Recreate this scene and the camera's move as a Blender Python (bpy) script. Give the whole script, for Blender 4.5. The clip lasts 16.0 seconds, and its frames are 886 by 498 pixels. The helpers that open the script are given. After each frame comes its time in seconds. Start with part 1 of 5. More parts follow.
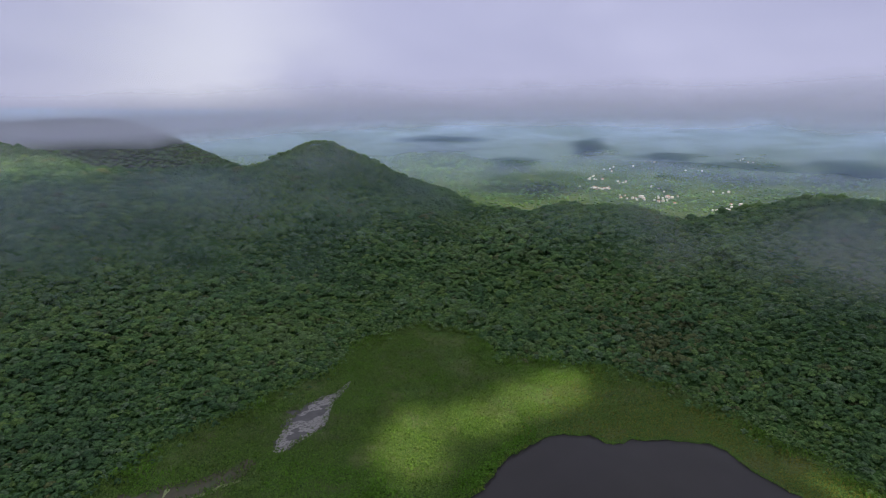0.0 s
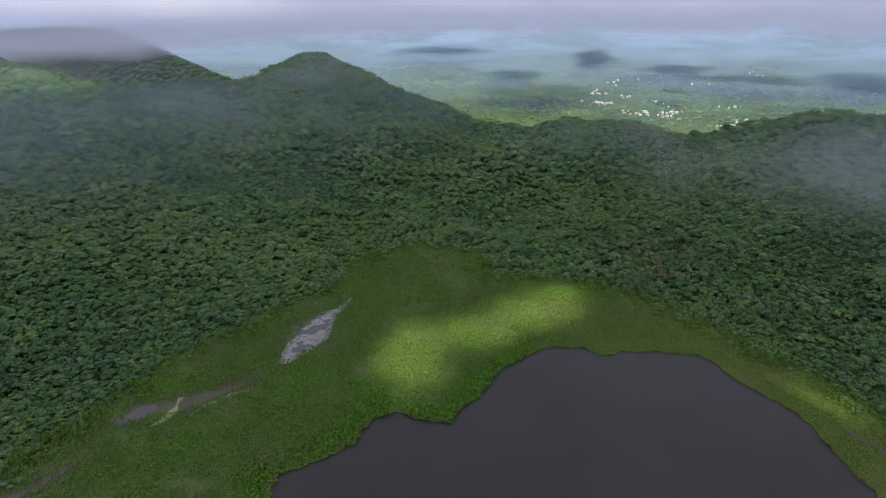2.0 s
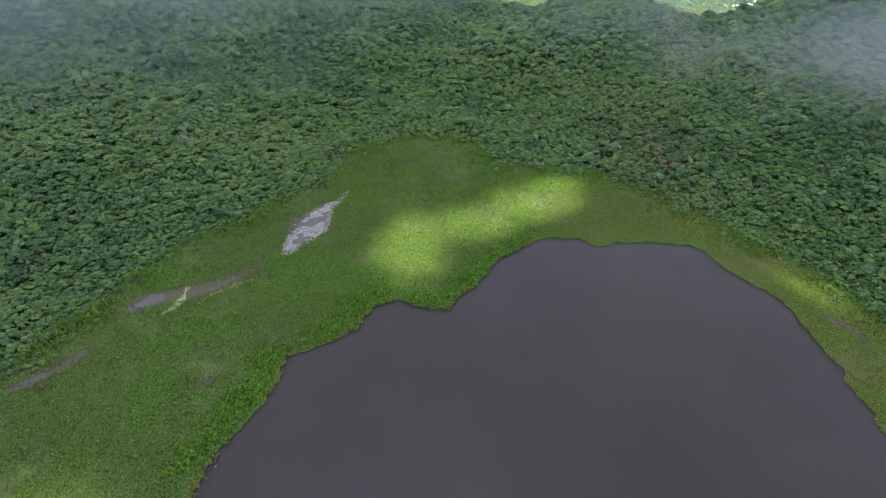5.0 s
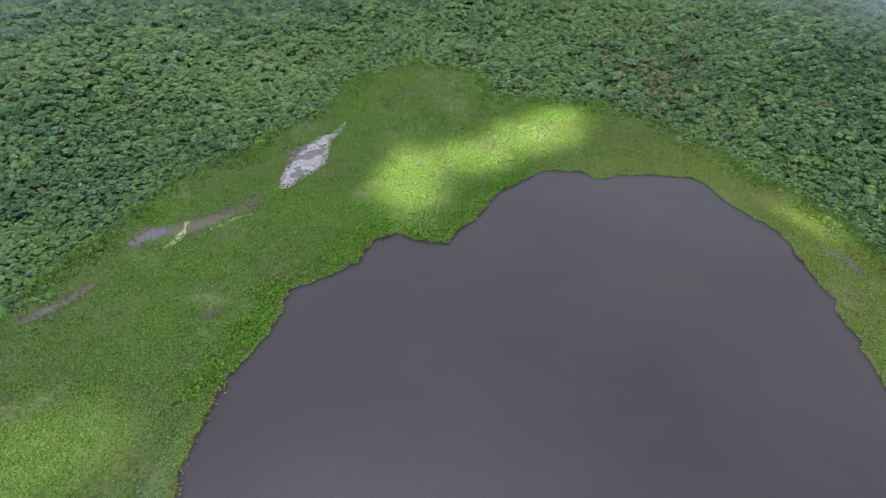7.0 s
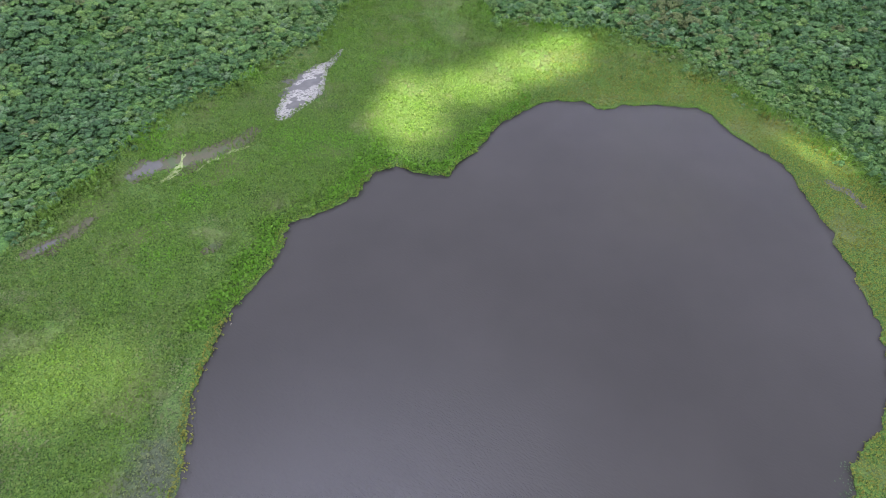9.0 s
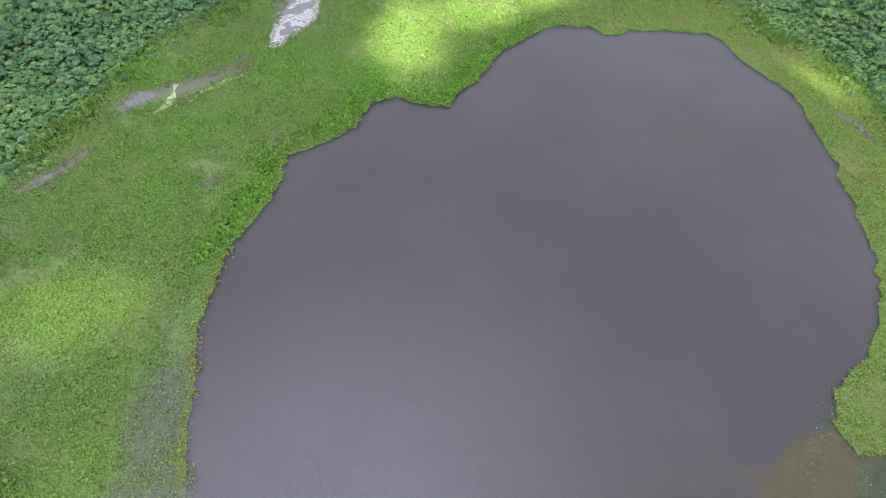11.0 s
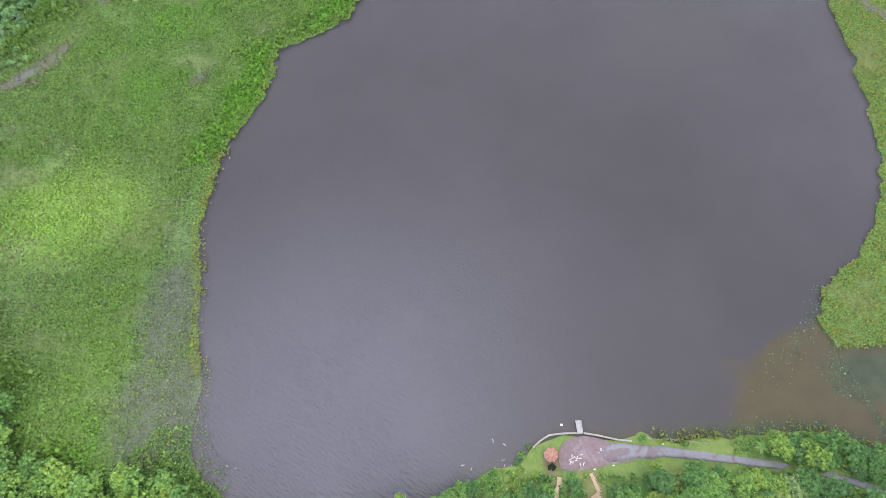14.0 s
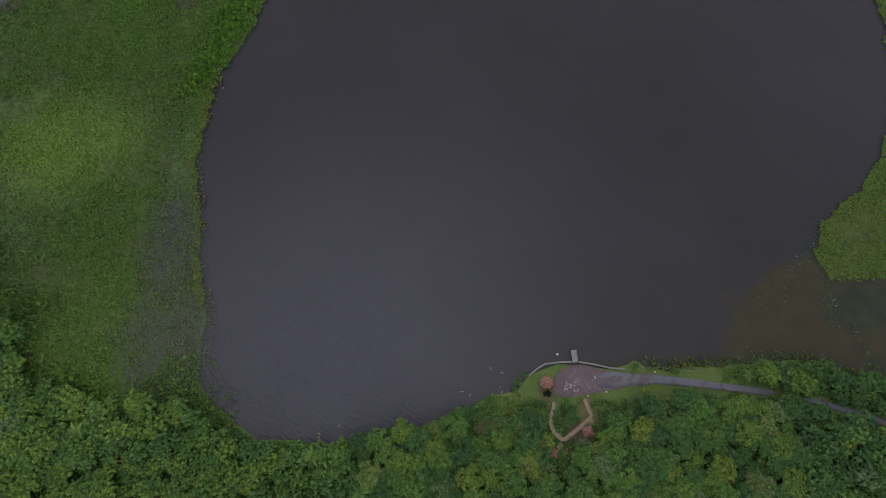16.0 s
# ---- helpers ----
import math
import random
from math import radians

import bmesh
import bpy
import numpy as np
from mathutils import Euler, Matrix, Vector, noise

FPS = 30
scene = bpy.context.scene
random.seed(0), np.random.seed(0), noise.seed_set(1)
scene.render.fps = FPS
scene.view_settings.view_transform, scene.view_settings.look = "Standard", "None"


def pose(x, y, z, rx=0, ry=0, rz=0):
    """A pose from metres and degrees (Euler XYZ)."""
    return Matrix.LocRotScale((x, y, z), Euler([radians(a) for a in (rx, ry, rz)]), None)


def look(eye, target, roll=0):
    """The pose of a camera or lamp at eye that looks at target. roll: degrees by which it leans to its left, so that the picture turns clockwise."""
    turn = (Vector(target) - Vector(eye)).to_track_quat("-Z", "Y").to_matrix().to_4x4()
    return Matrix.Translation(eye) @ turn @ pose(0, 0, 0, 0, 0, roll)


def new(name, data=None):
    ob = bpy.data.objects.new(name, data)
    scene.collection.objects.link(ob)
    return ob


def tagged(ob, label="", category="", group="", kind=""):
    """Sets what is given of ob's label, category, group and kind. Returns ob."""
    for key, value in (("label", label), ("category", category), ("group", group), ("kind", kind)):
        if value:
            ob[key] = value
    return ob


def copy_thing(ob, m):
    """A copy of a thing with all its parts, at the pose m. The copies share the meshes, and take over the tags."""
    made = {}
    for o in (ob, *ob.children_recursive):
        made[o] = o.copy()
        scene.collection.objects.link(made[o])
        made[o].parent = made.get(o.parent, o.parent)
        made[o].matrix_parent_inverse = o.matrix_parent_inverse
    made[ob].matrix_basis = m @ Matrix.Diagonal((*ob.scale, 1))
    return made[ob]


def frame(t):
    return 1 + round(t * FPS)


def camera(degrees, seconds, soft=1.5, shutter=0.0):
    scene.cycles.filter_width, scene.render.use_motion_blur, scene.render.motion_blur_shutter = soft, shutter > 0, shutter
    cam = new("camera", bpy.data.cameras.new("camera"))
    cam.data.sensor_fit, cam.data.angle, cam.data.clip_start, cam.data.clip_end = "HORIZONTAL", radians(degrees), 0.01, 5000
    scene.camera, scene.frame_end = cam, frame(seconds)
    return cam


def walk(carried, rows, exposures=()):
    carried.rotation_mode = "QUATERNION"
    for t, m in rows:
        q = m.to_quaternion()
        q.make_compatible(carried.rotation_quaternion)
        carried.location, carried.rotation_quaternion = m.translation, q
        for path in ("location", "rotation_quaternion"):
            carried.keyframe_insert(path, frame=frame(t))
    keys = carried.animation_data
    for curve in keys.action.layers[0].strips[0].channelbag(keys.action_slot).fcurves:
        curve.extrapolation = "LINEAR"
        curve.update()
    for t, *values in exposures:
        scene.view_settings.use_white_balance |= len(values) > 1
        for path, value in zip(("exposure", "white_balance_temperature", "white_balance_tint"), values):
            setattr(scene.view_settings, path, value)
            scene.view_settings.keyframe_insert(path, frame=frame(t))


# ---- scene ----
cam = camera(79.2, 16.0, soft=0.8)
EYE = 200.0  # metres over the lake
# seconds, yaw, pitch, roll: the hovering camera tilts down
TILT = [(0, 0.18, -14.27, -0.17), (0.5, 0.15, -16.46, -0.18), (1, 0.1, -18.66, -0.18), (1.5, 0.05, -20.84, -0.15), (2, 0.01, -23.03, -0.15), (2.5, -0.04, -25.2, -0.15), (3, -0.08, -27.25, -0.17),
        (3.5, -0.1, -29.18, -0.18), (4, -0.15, -30.98, -0.19), (6.5, -0.34, -39.87, -0.06), (7, -0.39, -41.65, -0.03), (7.5, -0.42, -43.42, 0), (8, -0.44, -45.19, 0.02), (8.5, -0.46, -46.96, 0.04),
        (9, -0.46, -48.75, 0.06), (9.5, -0.44, -50.55, 0.07), (10, -0.44, -52.34, 0.08), (12.5, -0.56, -61.13, 0.09), (13, -0.58, -62.88, 0.09), (13.5, -0.59, -64.65, 0.09), (14, -0.6, -66.43, 0.09),
        (14.5, -0.6, -68.21, 0.08), (15, -0.61, -69.97, 0.07), (15.5, -0.61, -71.73, 0.06), (16, -0.61, -73.49, 0.06)]
EXPOSE = [(0, 0.0), (1.5, 0.22), (2.5, .5), (3.5, 0.74), (4.2, 0.95), (6.3, 1.54), (9, 1.96), (10.2, 2.12), (12.5, 2.36), (14.5, 2.36), (15.0, 2.1), (15.5, 1.51), (16.0, 0.38)]
walk(cam, [(t, pose(0, 0, EYE, 90 + p, r, y)) for t, y, p, r in TILT], EXPOSE)

# ---- sky, sun, cloud cover ----
SUN_AZ, SUN_EL = radians(140), radians(58)  # from +y towards +x
SUN_WAY = Vector((math.sin(SUN_AZ) * math.cos(SUN_EL), math.cos(SUN_AZ) * math.cos(SUN_EL), math.sin(SUN_EL)))
DECK_Z = 2500.0


def node(nt, kind, **values):
    n = nt.nodes.new("ShaderNode" + kind)
    for k, v in values.items():
        n.inputs[k.replace("_", " ")].default_value = v
    return n


def ramp(nt, fac, stops):
    n = nt.nodes.new("ShaderNodeValToRGB")
    e = n.color_ramp.elements
    while len(e) < len(stops):
        e.new(0.5)
    for el, (p, c) in zip(e, stops):
        el.position, el.color = p, (*c, 1) if len(c) == 3 else c
    nt.links.new(fac, n.inputs[0])
    return n.outputs[0]


def maths(nt, op, a, b=None, c=None, clamp=False):
    n = nt.nodes.new("ShaderNodeMath")
    n.operation, n.use_clamp = op, clamp
    for i, v in enumerate((a, b, c)):
        if v is None:
            continue
        if isinstance(v, (int, float)):
            n.inputs[i].default_value = v
        else:
            nt.links.new(v, n.inputs[i])
    return n.outputs[0]


def mix(nt, fac, a, b, blend="MIX"):
    n = nt.nodes.new("ShaderNodeMix")
    n.data_type, n.blend_type = "RGBA", blend
    for i, v in ((0, fac), (6, a), (7, b)):
        if isinstance(v, (int, float)):
            n.inputs[i].default_value = v
        elif isinstance(v, tuple):
            n.inputs[i].default_value = (*v, 1)
        else:
            nt.links.new(v, n.inputs[i])
    return n.outputs[2]


def spread(nt, v, lo, hi, a=0.0, b=1.0, smooth=True):
    n = nt.nodes.new("ShaderNodeMapRange")
    n.interpolation_type = "SMOOTHSTEP" if smooth else "LINEAR"
    for i, x in ((1, lo), (2, hi), (3, a), (4, b)):
        n.inputs[i].default_value = x
    nt.links.new(v, n.inputs[0])
    return n.outputs[0]


def grain(nt, vec, scale, detail=3.0, rough=0.55, distort=0.0):
    n = node(nt, "TexNoise", Scale=scale, Detail=detail, Roughness=rough, Distortion=distort)
    if vec is not None:
        nt.links.new(vec, n.inputs["Vector"])
    return n.outputs["Fac"]


world = bpy.data.worlds.new("overcast")
scene.world = world
world.use_nodes = True
nt = world.node_tree
back = nt.nodes["Background"]
sky = nt.nodes.new("ShaderNodeTexSky")
sky.sky_type, sky.sun_disc, sky.sun_elevation, sky.sun_rotation = "NISHITA", False, SUN_EL, SUN_AZ
sky.altitude, sky.dust_density = 700, 2.0
way = nt.nodes.new("ShaderNodeTexCoord").outputs["Generated"]
stretch = node(nt, "Mapping", Scale=(1, 1, 2.6))
nt.links.new(way, stretch.inputs["Vector"])
billow = grain(nt, stretch.outputs[0], 2.3, 5.0, 0.5, 0.3)
veil = ramp(nt, billow, [(0.30, (3.3, 3.45, 5.1)), (0.52, (3.75, 3.9, 5.6)), (0.72, (4.3, 4.45, 6.2))])
# thinner cloud lets more light down from above and in one bright patch low over the hills
up = nt.nodes.new("ShaderNodeSeparateXYZ")
nt.links.new(way, up.inputs[0])
veil = mix(nt, 1.0, veil, mix(nt, spread(nt, up.outputs["Z"], 0.15, 0.9), (1.36, 1.33, 1.33), (1.6, 1.5, 1.2)), "MULTIPLY")
veil = mix(nt, 1.0, veil, mix(nt, spread(nt, up.outputs["Z"], 0.88, 0.99), (1.0, 1.0, 1.0), (2.0, 2.0, 2.05)), "MULTIPLY")
gap = nt.nodes.new("ShaderNodeVectorMath")
gap.operation, gap.inputs[1].default_value = "DISTANCE", (-0.39, 0.918, 0.065)
nt.links.new(way, gap.inputs[0])
glow = maths(nt, "MULTIPLY", spread(nt, gap.outputs["Value"], 0.0, 0.36, 1.0, 0.0), spread(nt, billow, 0.22, 0.6))
veil = mix(nt, maths(nt, "MULTIPLY", glow, 0.85), veil, (7.4, 7.5, 8.8))
nt.links.new(mix(nt, 0.93, sky.outputs[0], veil), back.inputs["Color"])
back.inputs["Strength"].default_value = 0.1

sun = new("sun", bpy.data.lights.new("sun", "SUN"))
sun.data.energy, sun.data.angle, sun.data.color = 5.0, radians(0.3), (1.0, 0.89, 0.60)
sun.matrix_world = look(SUN_WAY * 3000, (0, 0, 0))


def material(name):
    m = bpy.data.materials.new(name)
    m.use_nodes = True
    return m, m.node_tree, m.node_tree.nodes["Principled BSDF"]


def attr(nt, name):
    n = nt.nodes.new("ShaderNodeAttribute")
    n.attribute_name = name
    return n.outputs["Fac"]


def vapour(nt, alpha, through_share=0.3, colour=(0.86, 0.87, 0.92)):
    """Water vapour: part of the light comes back, part goes on, the rest of the sheet is clear."""
    out = nt.nodes["Material Output"]
    d, t, clear = node(nt, "BsdfDiffuse", Color=(*colour, 1)), node(nt, "BsdfTranslucent", Color=(*colour, 1)), node(nt, "BsdfTransparent")
    both, cut = node(nt, "MixShader", Fac=through_share), nt.nodes.new("ShaderNodeMixShader")
    nt.links.new(d.outputs[0], both.inputs[1])
    nt.links.new(t.outputs[0], both.inputs[2])
    nt.links.new(alpha, cut.inputs[0])
    nt.links.new(clear.outputs[0], cut.inputs[1])
    nt.links.new(both.outputs[0], cut.inputs[2])
    nt.links.new(cut.outputs[0], out.inputs["Surface"])


# breaks in the cloud cover: the ground under each one's light, half sizes, turn, cloud left in it
BREAKS = [(-18, 298, 27, 42, -10, 0), (72, 356, 47, 27, 30, 0), (22, 324, 42, 24, 25, .1), (-156, 106, 38, 27, 25, .74), (-118, 24, 50, 34, 20, .94), (222, 247, 28, 9, -68, .45),
          (-545, 705, 110, 55, 38, .2), (60, 1040, 120, 70, 0, 0)]


def cloud_material():
    m, nt, _ = material("cloud_cover")
    place = nt.nodes.new("ShaderNodeTexCoord").outputs["Object"]
    warp = node(nt, "TexNoise", Scale=0.019, Detail=6.0, Roughness=0.62)
    nt.links.new(place, warp.inputs["Vector"])
    off = node(nt, "VectorMath")
    off.operation, off.inputs[1].default_value = "MULTIPLY_ADD", (52, 52, 0)
    nt.links.new(warp.outputs["Color"], off.inputs[0])
    nt.links.new(place, off.inputs[2])
    cover = None
    for gx, gy, hx, hy, turn, left in BREAKS:
        lift = DECK_Z / SUN_WAY.z
        cx, cy = gx + SUN_WAY.x * lift + 26, gy + SUN_WAY.y * lift + 26
        # texture mapping: move the break to the origin, turn it, make it round
        mp = node(nt, "Mapping", Location=(cx, cy, DECK_Z), Rotation=(0, 0, radians(turn)), Scale=(hx, hy, 1e6))
        mp.vector_type = "TEXTURE"
        nt.links.new(off.outputs[0], mp.inputs["Vector"])
        ln = nt.nodes.new("ShaderNodeVectorMath")
        ln.operation = "LENGTH"
        nt.links.new(mp.outputs[0], ln.inputs[0])
        one = spread(nt, ln.outputs["Value"], 0.45, 1.25, left, 1.0)
        cover = one if cover is None else maths(nt, "MINIMUM", cover, one)
    far = node(nt, "VectorMath")
    far.operation = "DISTANCE"
    far.inputs[1].default_value = (SUN_WAY.x * lift - 200, SUN_WAY.y * lift + 640, DECK_Z)
    nt.links.new(off.outputs[0], far.inputs[0])
    rim = spread(nt, far.outputs["Value"], 1180, 1300, 1.0, 0.0)
    vapour(nt, maths(nt, "MULTIPLY", cover, rim), 0.36)
    return m


# puffs of the broken cloud over the valley: the ground in each one's shade, half sizes, turn
PUFFS = [(377, 2116, 262, 152, -10), (1224, 2275, 284, 130, -28), (737, 2915, 98, 246, -14), (-55, 3170, 242, 160, 1), (1542, 2105, 172, 203, -36), (1014, 2560, 165, 130, -22), (300, 2520, 110, 107, -7), (849, 2090, 74, 78, -22)]
PUFF_Z = 1250.0


def broken_cloud_material():
    m, nt, _ = material("broken_cloud")
    place = nt.nodes.new("ShaderNodeTexCoord").outputs["Object"]
    warp = node(nt, "TexNoise", Scale=0.006, Detail=4.0)
    nt.links.new(place, warp.inputs["Vector"])
    off = node(nt, "VectorMath")
    off.operation, off.inputs[1].default_value = "MULTIPLY_ADD", (240, 240, 0)
    nt.links.new(warp.outputs["Color"], off.inputs[0])
    nt.links.new(place, off.inputs[2])
    cover = None
    for gx, gy, hx, hy, turn in PUFFS:
        lift = (PUFF_Z + 60) / SUN_WAY.z
        mp = node(nt, "Mapping", Location=(gx + SUN_WAY.x * lift + 120, gy + SUN_WAY.y * lift + 120, PUFF_Z), Rotation=(0, 0, radians(turn)), Scale=(hx, hy, 1e6))
        mp.vector_type = "TEXTURE"
        nt.links.new(off.outputs[0], mp.inputs["Vector"])
        ln = nt.nodes.new("ShaderNodeVectorMath")
        ln.operation = "LENGTH"
        nt.links.new(mp.outputs[0], ln.inputs[0])
        one = spread(nt, ln.outputs["Value"], 0.35, 1.35, 0.95, 0.0)
        cover = one if cover is None else maths(nt, "MAXIMUM", cover, one)
    vapour(nt, cover, 0.25)
    return m


def cloud_base_material():
    """The low cloud that hides the hill tops: dense at its base, torn, thinner above."""
    m, nt, _ = material("cloud_base")
    place = nt.nodes.new("ShaderNodeTexCoord").outputs["Object"]
    level = nt.nodes.new("ShaderNodeSeparateXYZ")
    nt.links.new(place, level.inputs[0])
    flat = node(nt, "Mapping", Scale=(1, 1, 2.2))
    nt.links.new(place, flat.inputs["Vector"])
    puff = grain(nt, flat.outputs[0], 0.0026, 5.0, 0.55, 0.6)
    # the base hangs lower over the hills to the north-west
    lift = maths(nt, "MULTIPLY_ADD", maths(nt, "SUBTRACT", puff, 0.5), 62.0, level.outputs["Z"])
    lift = maths(nt, "ADD", lift, spread(nt, level.outputs["X"], -750, 100, 40.0, 0.0))
    body = maths(nt, "MULTIPLY", spread(nt, lift, 154, 199, 0.0, 0.88), spread(nt, lift, 203, 300, 1.0, 0.05))
    # below the cloud the sheet also stands in for airlight before the north-west hill
    haze = maths(nt, "MULTIPLY", spread(nt, level.outputs["X"], -700, -380, 0.2, 0.03), spread(nt, lift, 20, 120, 0.4, 1.0))
    body = maths(nt, "MAXIMUM", body, haze)
    vapour(nt, body, 0.5, (0.84, 0.87, 1.0))
    return m


def valley_haze_material(thick):
    """A thin layer of stand-in airlight on the valley, thicker with the way out."""
    m, nt, _ = material("valley_haze")
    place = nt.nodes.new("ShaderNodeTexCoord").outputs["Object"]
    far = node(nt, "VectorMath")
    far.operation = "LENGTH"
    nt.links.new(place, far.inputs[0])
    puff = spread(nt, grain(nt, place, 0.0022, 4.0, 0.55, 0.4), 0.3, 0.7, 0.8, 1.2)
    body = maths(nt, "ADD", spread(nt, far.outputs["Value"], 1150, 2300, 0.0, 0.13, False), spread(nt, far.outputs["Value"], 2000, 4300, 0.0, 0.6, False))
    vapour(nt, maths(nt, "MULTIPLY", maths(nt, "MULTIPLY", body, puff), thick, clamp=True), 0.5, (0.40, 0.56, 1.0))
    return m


def slope_haze_material():
    """Thin mist and stand-in airlight on the upper slopes, none at its foot."""
    m, nt, _ = material("slope_haze")
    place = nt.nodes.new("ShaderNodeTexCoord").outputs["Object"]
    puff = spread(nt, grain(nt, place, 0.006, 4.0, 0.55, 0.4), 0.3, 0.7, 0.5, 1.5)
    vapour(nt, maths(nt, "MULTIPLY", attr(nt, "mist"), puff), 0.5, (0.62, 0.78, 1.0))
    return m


def wisp_material(name, strength, scale):
    m, nt, _ = material(name)
    local = nt.nodes.new("ShaderNodeTexCoord").outputs["Object"]
    place = nt.nodes.new("ShaderNodeNewGeometry").outputs["Position"]
    ln = nt.nodes.new("ShaderNodeVectorMath")
    ln.operation = "LENGTH"
    nt.links.new(local, ln.inputs[0])
    puff = spread(nt, grain(nt, place, scale, 4.0, 0.5, 0.3), 0.28, 0.72)
    soft = spread(nt, ln.outputs["Value"], 0.0, 1.0, strength, 0.0)
    vapour(nt, maths(nt, "MULTIPLY", soft, puff), 0.5, (0.93, 0.95, 0.98))
    return m


def ring_sheet(name, r0, r1, z, mat, rings=24, seg=96, wave=6.0, seed=0, climb=0.0):
    rr = np.linspace(r0, r1, rings)
    a = np.linspace(0, 2 * np.pi, seg, endpoint=False)
    x, y = np.outer(rr, np.sin(a)), np.outer(rr, np.cos(a))
    zz = z + climb * rr[:, None] + wave * np.sin(x / 340 + seed) * np.cos(y / 290 + 2 * seed)
    i, j = np.meshgrid(np.arange(rings - 1), np.arange(seg), indexing="ij")
    k = (j + 1) % seg
    quads = np.stack([i * seg + j, i * seg + k, (i + 1) * seg + k, (i + 1) * seg + j], -1).reshape(-1, 4)
    me = bpy.data.meshes.new(name)
    me.from_pydata(np.stack([x, y, zz], -1).reshape(-1, 3).tolist(), [], quads.tolist())
    me.polygons.foreach_set("use_smooth", np.ones(len(quads), bool))
    me.materials.append(mat)
    return new(name, me)


cloud = ring_sheet("cloud_bank", 1, 1400, 0, cloud_material(), 24, 96, 0.0)
cloud.data.transform(Matrix.Translation((SUN_WAY.x * DECK_Z / SUN_WAY.z - 200, SUN_WAY.y * DECK_Z / SUN_WAY.z + 640, DECK_Z)))
tagged(cloud, "high grey cloud bank with breaks that shades the crater", "cloud", kind="structure")
tagged(ring_sheet("broken_cloud", 900, 4600, PUFF_Z, broken_cloud_material(), 30, 96, 0.0), "broken cloud field over the far valley", "cloud", kind="structure")
def mist_curtain(r, mat, seed, name="mist_bank", label="pale bank of mist over the far valley"):
    """A standing bank of mist round the far country, gently bent."""
    a = np.linspace(0, 2 * np.pi, 180, endpoint=False)
    levels = np.linspace(-260, 620, 12)
    rr = r * (1 + .05 * np.sin(3 * a + seed) + .03 * np.sin(7 * a + 2 * seed))
    x, y = np.tile(rr * np.sin(a), (12, 1)), np.tile(rr * np.cos(a), (12, 1))
    z = np.repeat(levels[:, None], 180, 1)
    i, j = np.meshgrid(np.arange(11), np.arange(180), indexing="ij")
    k = (j + 1) % 180
    quads = np.stack([i * 180 + j, i * 180 + k, (i + 1) * 180 + k, (i + 1) * 180 + j], -1).reshape(-1, 4)
    me = bpy.data.meshes.new(name)
    me.from_pydata(np.stack([x, y, z], -1).reshape(-1, 3).tolist(), [], quads.tolist())
    me.polygons.foreach_set("use_smooth", np.ones(len(quads), bool))
    me.materials.append(mat)
    tagged(new(name, me), label, "mist", "mist over the valley", "structure")


mist_curtain(1330, cloud_base_material(), 0, "cloud_base", "low grey cloud hiding the hill tops")


def mist_wisp(bearing, r, level, half_w, half_h, mat):
    """A small drifting shred of mist, bent like a shell."""
    n = 14
    u, v = np.meshgrid(np.linspace(-1, 1, n), np.linspace(-1, 1, n))
    bow = .3 * (u * u + v * v) - .2
    i, j = np.meshgrid(np.arange(n - 1), np.arange(n - 1), indexing="ij")
    quads = np.stack([i * n + j, i * n + j + 1, (i + 1) * n + j + 1, (i + 1) * n + j], -1).reshape(-1, 4)
    me = bpy.data.meshes.new("mist_wisp")
    me.from_pydata(np.stack([u, bow, v], -1).reshape(-1, 3).tolist(), [], quads.tolist())
    me.polygons.foreach_set("use_smooth", np.ones(len(quads), bool))
    me.materials.append(mat)
    ob = new("mist_wisp", me)
    b = radians(bearing)
    ob.matrix_basis = pose(r * math.sin(b), r * math.cos(b), level, 0, 0, -bearing) @ Matrix.Diagonal((half_w, half_w * .4, half_h, 1))
    tagged(ob, "small pale wisp of mist over the wooded slope", "mist", "mist wisps", "structure")


wisp = wisp_material("mist_wisp", 0.21, 0.013)
for bearing, r, level, half_w, half_h in ((38, 400, 116, 84, 42), (23, 430, 112, 52, 40), (-11.5, 760, 146, 75, 42)):
    mist_wisp(bearing, r, level, half_w, half_h, wisp)

# ---- plan ----
LAKE_C = (30.0, 165.0)
SHORE = [(0.9, 106.8), (5.6, 117.1), (8.8, 124.3), (11.6, 131.9), (14.4, 139.6), (17.2, 145), (21.4, 148), (24.6, 153), (28, 149), (30.5, 148.2), (32.5, 153.5), (33.2, 161.1), (36.1, 163.5), (39.4, 173.4), (43, 179.4), (44.9, 183.4), (46.4, 189.3), (48.8, 189.2), (51.9, 185.4), (56.6, 180.4), (60.7, 181.3), (65.9, 182.9), (70.1, 178.3), (75.8, 173.8), (79.9, 170.4), (83.4, 173), (85.2, 168.5), (89.5, 166.2), (91.9, 167.7), (94.2, 166.8), (96.9, 167.4), (99.8, 167.4), (111, 165.6), (118.3, 163.4), (123.5, 158.3), (130.1, 154), (133.6, 158), (137, 178), (140.8, 202), (144.8, 184), (147.3, 177.5), (150.4, 172.5), (155.9, 165.5)]
SHORE += [(163.9, 158.1), (165.4, 154.8), (168.3, 155.2), (175.4, 150.4), (179.5, 153.5), (181.5, 159.5), (185.8, 163.1), (190.3, 171.8), (195.8, 179.4),
          (200.7, 188.4), (208.4, 199), (214.6, 197.3), (218, 194), (222.8, 175.1), (231.8, 158.4), (239.7, 149.2), (245.7, 141.8), (249.5, 136.2)]
